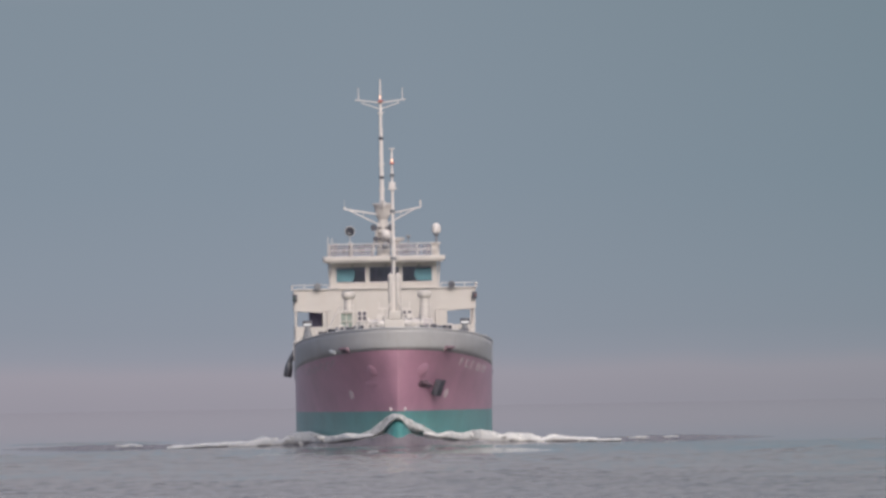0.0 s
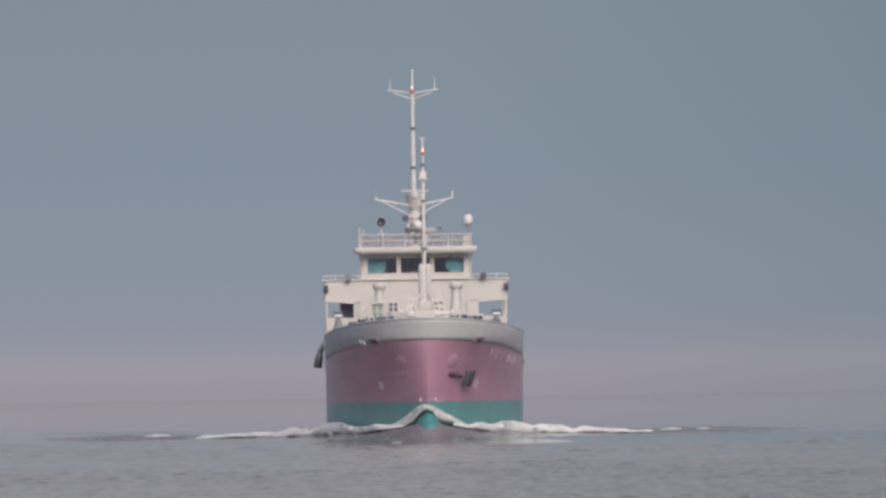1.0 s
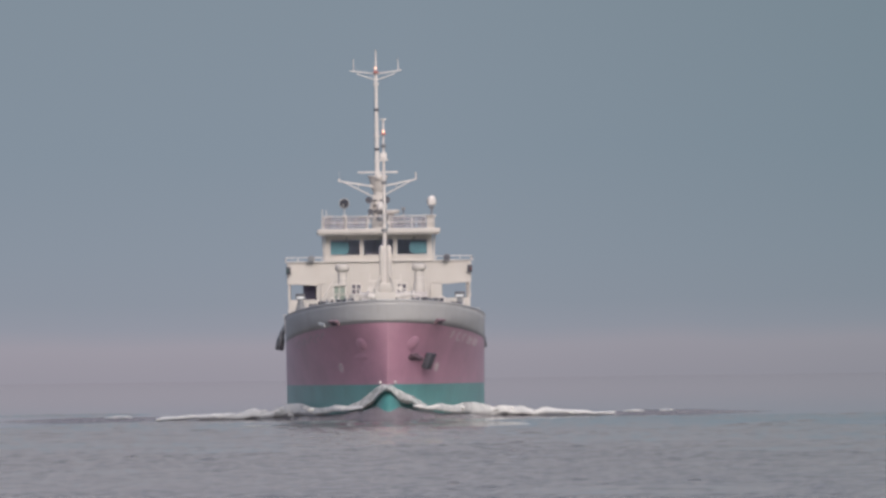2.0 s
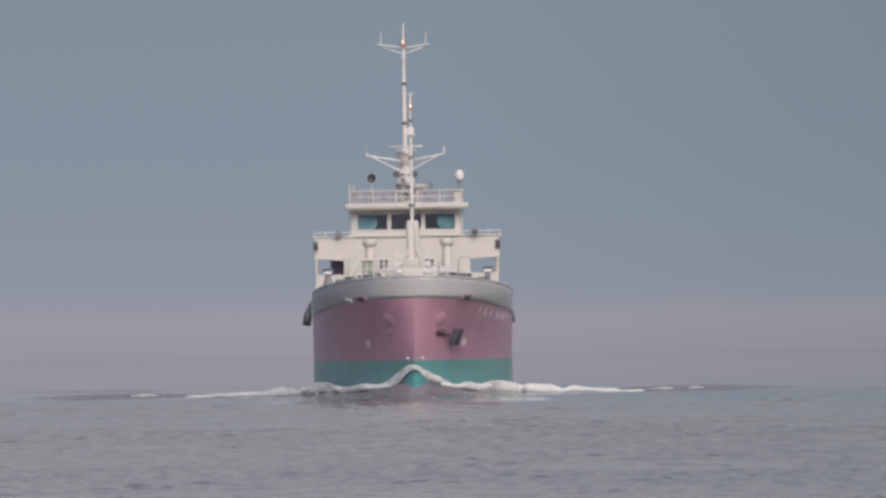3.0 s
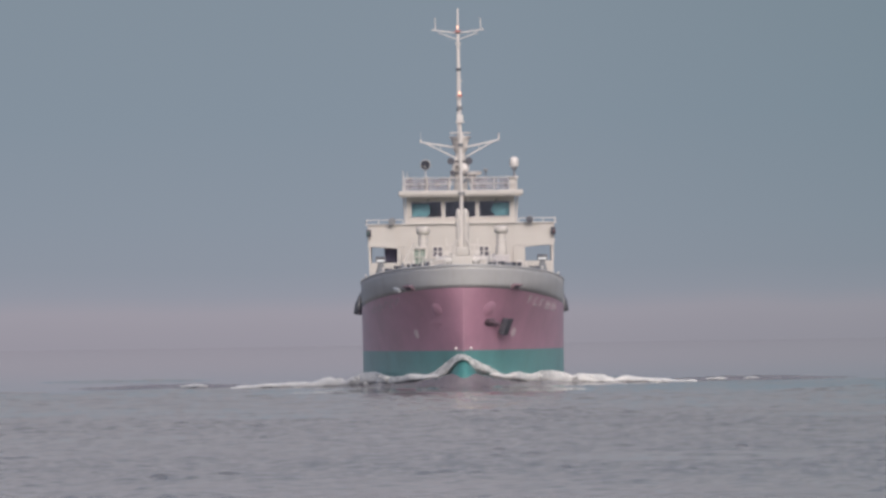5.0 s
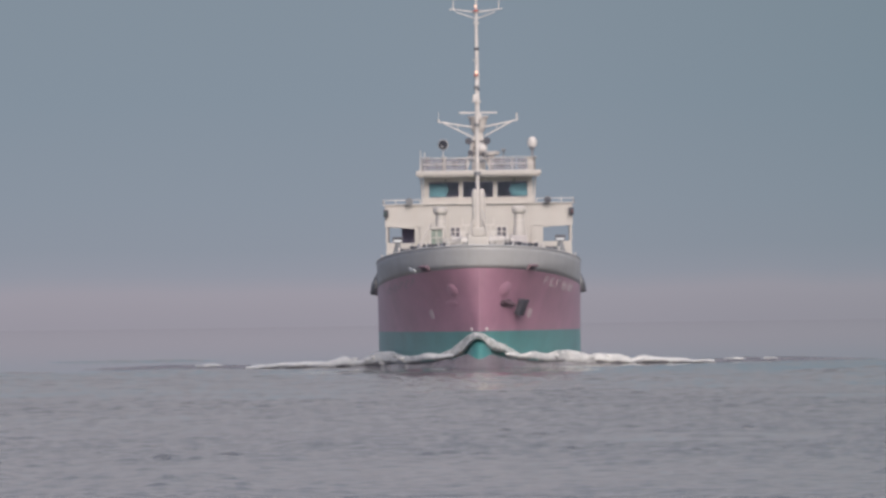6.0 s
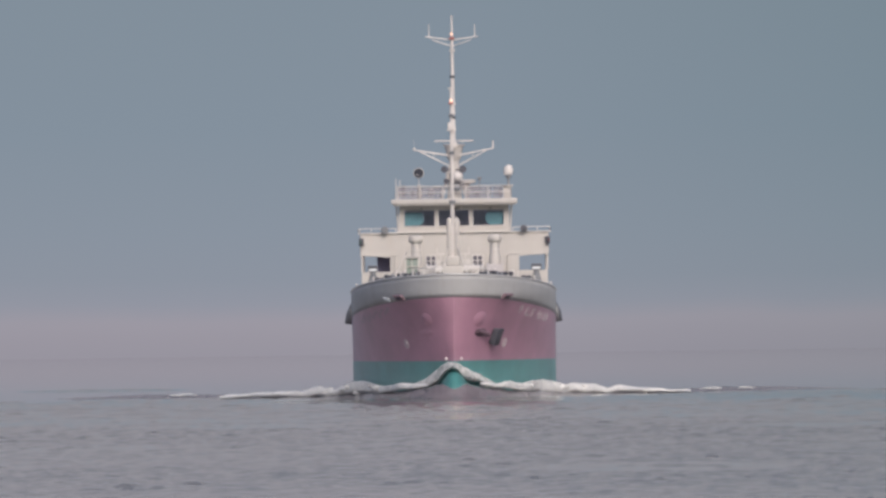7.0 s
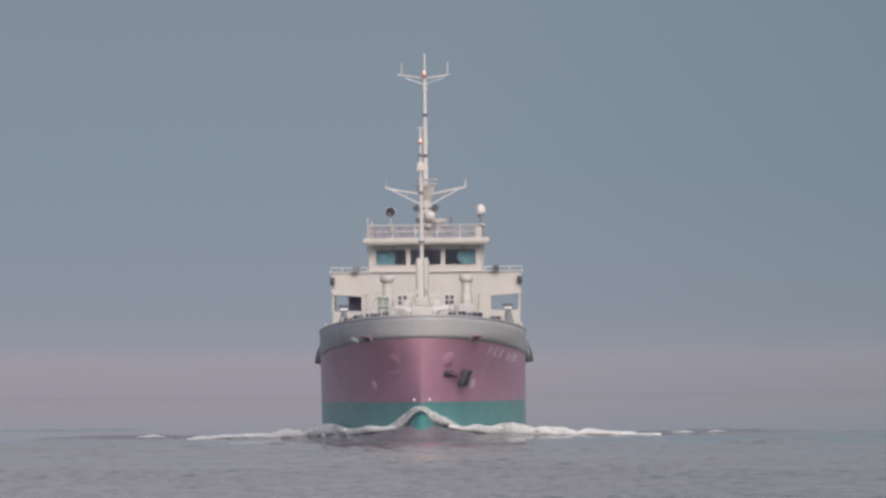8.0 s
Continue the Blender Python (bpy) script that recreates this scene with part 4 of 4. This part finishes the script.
    railing(ship, [(1.0, 22.0, 4.8), (1.0, 40.0, 4.8)], 1.30, 3, r=0.025, post_r=0.03, gap=2.2, name="catwalk_rail")
    bm = bmesh.new()
    for dy in (0, 0.5):
        rod(bm, (-3.25, 42.0 + dy, 5.2), (-2.35, 42.0 + dy, 6.9), 0.04, seg=8)
    for k in range(8):
        rod(bm, (-3.25 + 0.9 * k / 7, 42.0, 5.2 + 1.7 * k / 7), (-3.25 + 0.9 * k / 7, 42.5, 5.2 + 1.7 * k / 7), 0.025, seg=6)
    part("ladder", bm, WHITE, ship, "white sloping ladder")
    # an instrument hatch with greenish panes before the house front
    bm = bmesh.new()
    for a in ((-2.42, -2.36, 3.6, 6.62), (-1.80, -1.74, 3.6, 6.62), (-2.42, -1.74, 6.56, 6.62), (-2.42, -1.74, 6.14, 6.18), (-2.11, -2.07, 3.6, 6.6)):
        box(bm, a[0], a[1], 36.0, 36.08, a[2], a[3])
    box(bm, -2.5, -1.66, 35.95, 36.7, 6.62, 6.68)
    g = part("companion_booth", bm, WHITE, ship, "white framed booth with greenish panes", smooth=False)
    part("booth_panel", made(box, -2.36, -1.80, 36.1, 36.14, 3.6, 6.56), PALEGREEN, g, smooth=False)
    for side in (-1, 1):
        bm = bmesh.new()
        x, y = side * 4.72, 20.0
        rod(bm, (x, y, 4.2), (x, y, 5.35), 0.04, seg=8)
        rod(bm, (x - 0.2, y, 4.2), (x - 0.2, y, 5.15), 0.03, seg=8)
        box(bm, x - 0.24, x + 0.14, y - 0.1, y + 0.1, 4.2, 5.0, 0.03)
        k = part("roller_post", bm, WHITE, ship, "white fairlead post with a dark roller")
        part("roller", made(rod, (x - 0.2, y - 0.14, 5.0), (x + 0.12, y - 0.14, 5.0), 0.09), DARK, k, "dark roller")


def fenders(ship):
    for side in (-1, 1):
        y = 31.0
        x = 4.92 if side > 0 else -5.04
        bm = bmesh.new()
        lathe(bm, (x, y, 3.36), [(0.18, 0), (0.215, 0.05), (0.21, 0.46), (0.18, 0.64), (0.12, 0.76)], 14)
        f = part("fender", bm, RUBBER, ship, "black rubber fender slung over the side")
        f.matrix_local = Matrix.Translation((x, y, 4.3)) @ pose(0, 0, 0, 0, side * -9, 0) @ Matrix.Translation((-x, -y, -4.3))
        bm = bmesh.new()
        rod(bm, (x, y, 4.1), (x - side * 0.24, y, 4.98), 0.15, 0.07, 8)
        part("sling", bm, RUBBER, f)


NET = bpy.data.materials.new("grey_netting")
NET.use_nodes = True
NET.node_tree.nodes["Principled BSDF"].inputs["Base Color"].default_value = (0.33, 0.31, 0.35, 1)
NET.node_tree.nodes["Principled BSDF"].inputs["Alpha"].default_value = 0.42
CHOCK = paint("shaded_maroon_paint", (0.26, 0.175, 0.21), 0.6, mottle=0.15, scale=3.0)
LOCKER = paint("pale_mauve_locker_paint", (0.47, 0.435, 0.45), 0.55, mottle=0.1, scale=2.0, streak=0.2)
SHANK_SHADE = paint("dark_shank_and_shadow_paint", (0.13, 0.085, 0.11), 0.6, mottle=0.2, scale=3.0)
STARMARK = paint("mauve_grey_lettering_paint", (0.46, 0.37, 0.42), 0.5, mottle=0.1, scale=4.0)
LENS = paint("dark_lens_glass", (0.035, 0.037, 0.05), 0.12, mottle=0.2, scale=5.0)
SIDE_RED = paint("signal_red_paint", (0.45, 0.10, 0.08), 0.4)
SIDE_GLASS = paint("dark_red_lamp_glass", (0.16, 0.06, 0.06), 0.3)
SIDE_GREEN = paint("signal_green_glass", (0.03, 0.08, 0.065), 0.3)
PALEGREEN = paint("pale_green_pane", (0.27, 0.32, 0.29), 0.4, mottle=0.08, scale=3.0)

SHIP_BODY = new("cargo_ship")
tagged(SHIP_BODY, "small cargo ship, wine-red and green hull, cream superstructure, under way", "ship")
for build in (hull, anchors, wheelhouse, compass_deck, radome, searchlight, wings, deckhouse, ventilators, floodlights, foremast, main_mast, foredeck_gear, fenders):
    build(SHIP_BODY)
SCANNER = radar_scanner(SHIP_BODY)


# ------------------------------------------------------------------ bow wave and wake, in the ship's own directions
@lru_cache(None)
def unit_clot():
    bm = bmesh.new()
    bmesh.ops.create_icosphere(bm, subdivisions=2, radius=1)
    bm.verts.index_update()
    out = [v.co.copy() for v in bm.verts], [[v.index for v in f.verts] for f in bm.faces]
    bm.free()
    return out


def clot(bm, c, rx, ry, rz):
    cos, faces = unit_clot()
    vs = []
    for p in cos:
        k = 1 + 0.45 * noise.noise(p * 1.7 + Vector(c) * 3)
        vs.append(bm.verts.new((c[0] + p.x * rx * k, c[1] + p.y * ry * k, c[2] + p.z * rz * k)))
    for f in faces:
        bm.faces.new([vs[i] for i in f])


def foam_ridge(name, path, parent, label, seg=15, clots=0.12):
    """A lumpy crest of foam along rows of (x, y, z, width, height)."""
    bm = bmesh.new()
    rows2, fine = [], []
    for a, c in zip(path, path[1:]):
        k = max(2, int(math.dist(a[:3], c[:3]) / 0.055))
        fine += [[a[i] + (c[i] - a[i]) * j / k for i in range(5)] for j in range(k)]
    fine.append(list(path[-1]))
    for i, (x, y, z, w, h) in enumerate(fine):
        ring = []
        big = 0.9 + 0.15 * noise.noise((x * 0.75, y * 0.1, 3.1)) + 0.13 * noise.noise((x * 1.9, 4.4, 7.7))
        lean = 0.25 * h * noise.noise((x * 1.3, 2.2, 11.0))
        for j in range(seg):
            a = 2 * math.pi * j / seg
            up2, fro = math.sin(a), math.cos(a)
            q = Vector((x * 1.9, fro * 0.9 + y * 0.15, up2 * 0.9))
            lump = max(0.3, big + 0.55 * noise.noise(q * 0.7) + 0.16 * abs(noise.noise(q * 1.9)) + 0.05 * noise.noise(q * 4.0))
            top = 1.25 if up2 > 0 else 0.55
            ring.append(bm.verts.new((x + 0.08 * h * noise.noise(q * 1.9 + Vector((5, 5, 5))), y + fro * w / 2, z + lean + up2 * h / 2 * lump * top)))
        rows2.append(ring)
    for a, c in zip(rows2, rows2[1:]):
        for j in range(seg):
            bm.faces.new((a[j], a[(j + 1) % seg], c[(j + 1) % seg], c[j]))
    bm.faces.new(rows2[0][::-1])
    bm.faces.new(rows2[-1])
    # tumbling clots of foam all over the crest
    rng = random.Random(len(fine) * 7 + len(path))
    for x, y, z, w, h in fine:
        for _ in range(2):
            if rng.random() > clots:
                continue
            r = h * rng.uniform(0.07, 0.22)
            c = (x + rng.uniform(-0.1, 0.1), y + rng.uniform(-0.42, 0.3) * w, z + h * rng.triangular(-0.3, 0.55, 0.1))
            clot(bm, c, r * rng.uniform(1.0, 2.4), r, r * rng.uniform(0.6, 1.0))
    bmesh.ops.recalc_face_normals(bm, faces=bm.faces)
    return part(name, bm, FOAM, parent, label)


def swell(name, path, parent, label, seg=15):
    """A smooth rise of water along rows of (x, y of the crest, fall ahead, fall behind, height)."""
    bm = bmesh.new()
    fine = []
    for a, c in zip(path, path[1:]):
        fine += [[a[i] + (c[i] - a[i]) * j / 12 for i in range(5)] for j in range(12)]
    fine.append(list(path[-1]))
    rows2 = []
    for x, y, ahead, behind, h in fine:
        ring = []
        for j in range(seg):
            t = j / (seg - 1) * 2 - 1
            z = h * (0.5 + 0.5 * math.cos(math.pi * t)) - 0.06 + 0.03 * noise.noise((x * 1.6, y * 0.7 + t * 2, 1.0)) + 0.015 * noise.noise((x * 4.5, t * 4, 2.0))
            ring.append(bm.verts.new((x, y + t * (ahead if t < 0 else behind), z)))
        rows2.append(ring)
    for a, c in zip(rows2, rows2[1:]):
        for j in range(seg - 1):
            bm.faces.new((a[j], a[j + 1], c[j + 1], c[j]))
    bmesh.ops.recalc_face_normals(bm, faces=bm.faces)
    return part(name, bm, CHURN, parent, label)


def bow_front(x, z):
    p, nrm = skin_point(max(abs(x), 0.02), z)
    return p.y


BOW_WAVE = new("bow_wave")
tagged(BOW_WAVE, "white foaming bow wave spreading from the ship's stem", "wave")
CRESTS = []
# smooth dark water heaped up round the stem and along the shoulders
HEAP = [(0, 0.76), (0.3, 0.76), (0.6, 0.73), (0.95, 0.64), (1.2, 0.58), (1.7, 0.52), (2.6, 0.42), (3.6, 0.36), (4.8, 0.32), (6.5, 0.24), (9.0, 0.16), (12, 0.06)]
for side in (-1, 1):
    rows3 = [(side * x, min(bow_front(min(x, 4.4), 0.3) - 0.9 + max(0, x - 4.4) * 1.2, 0.5 * x * x - 1.1 + max(0, x - 1.5) * 3), 2.0 + min(1.2, x * 0.4), 2.2, h) for x, h in HEAP]
    swell("bow_swell", rows3, BOW_WAVE, "smooth dark water heaped up at the bow")
    # sheet of white water that climbs the stem and arches down to the side
    arch = [(0.0, 1.44, 0.36), (0.15, 1.41, 0.42), (0.35, 1.24, 0.58), (0.6, 1.04, 0.70), (0.85, 0.88, 0.70), (1.1, 0.76, 0.60), (1.4, 0.66, 0.36), (1.9, 0.58, 0.14)]
    stem_row = [(side * x, bow_front(x, z) - 0.45, z, 1.0, h) for x, z, h in arch]
    sheet = foam_ridge("stem_sheet", stem_row, BOW_WAVE, "sheet of white water climbing the stem", clots=0.10)
    sheet.data.materials[0] = SPRAY
    CRESTS.append((sheet, 0.13))
    roll = [(1.25, 0.60, 0.14), (1.9, 0.52, 0.24), (2.7, 0.45, 0.38), (3.5, 0.40, 0.50), (4.3, 0.38, 0.58), (5.0, 0.32, 0.58), (5.8, 0.23, 0.48), (7.0, 0.17, 0.40), (8.5, 0.17, 0.30), (10.0, 0.12, 0.20), (11.4, 0.06, 0.12)]
    roll_row = [(side * x, bow_front(min(x, 4.4), 0.3) - 1.5 + max(0, x - 4.4) * 1.2, z - 0.01, 0.9, h * 1.1) for x, z, h in roll]
    crest = foam_ridge("foam_crest", roll_row, BOW_WAVE, "rolling white foam crest", clots=0.06)
    CRESTS.append((crest, 0.07))
    # broken crests farther out along the wake's arm
    for x0, x1, lift2 in ((11.9, 13.0, 0.16), (13.8, 14.6, 0.13)) if side > 0 else ((10.2, 11.2, 0.12), (12.6, 14.0, 0.17)):
        tail = [(side * (x0 + (x1 - x0) * k / 4), 8.0 + (x0 + (x1 - x0) * k / 4 - 4.4) * 1.9, 0.14, 0.7, lift2 * math.sin(0.3 + k * 0.64)) for k in range(5)]
        CRESTS.append((foam_ridge("broken_crest", tail, BOW_WAVE, "small breaking crest of the wake"), 0.06))
    arm = [(side * x, 9.0 + (x - 4.4) * 2.0, 1.6, 1.6, h) for x, h in ((6.0, 0.10), (10.0, 0.22), (13.0, 0.30), (15.5, 0.26), (18.0, 0.16), (20.5, 0.03))]
    swell("wake_swell", arm, BOW_WAVE, "smooth dark shoulder of the wake")


# ------------------------------------------------------------------ what moves
def motions():
    walk(SHIP_BODY, [(t, pose(TRACK, START - SPEED * t, 0, pitch, 0, yaw)) for t, yaw, pitch in SHIP])
    walk(BOW_WAVE, [(t, pose(TRACK, START - SPEED * t, SEA_LEVEL, 0, 0, yaw)) for t, yaw, pitch in SHIP])
    steps = [i * 0.25 for i in range(33)]
    walk(SCANNER, [(t, pose(0.03, 48.2, 12.35, 0, 0, (t - 0.65) * 360 / 2.6)) for t in steps])
    for ob, lift in CRESTS:
        walk(ob, [(t, pose(0, 0, lift * math.cos((t - 6.5) * 2 * math.pi / 2.4))) for t in steps])
    walk(SEA, [(0.0, pose(0, 0, SEA_LEVEL)), (8.0, pose(-2.5, -9.0, SEA_LEVEL))])


motions()
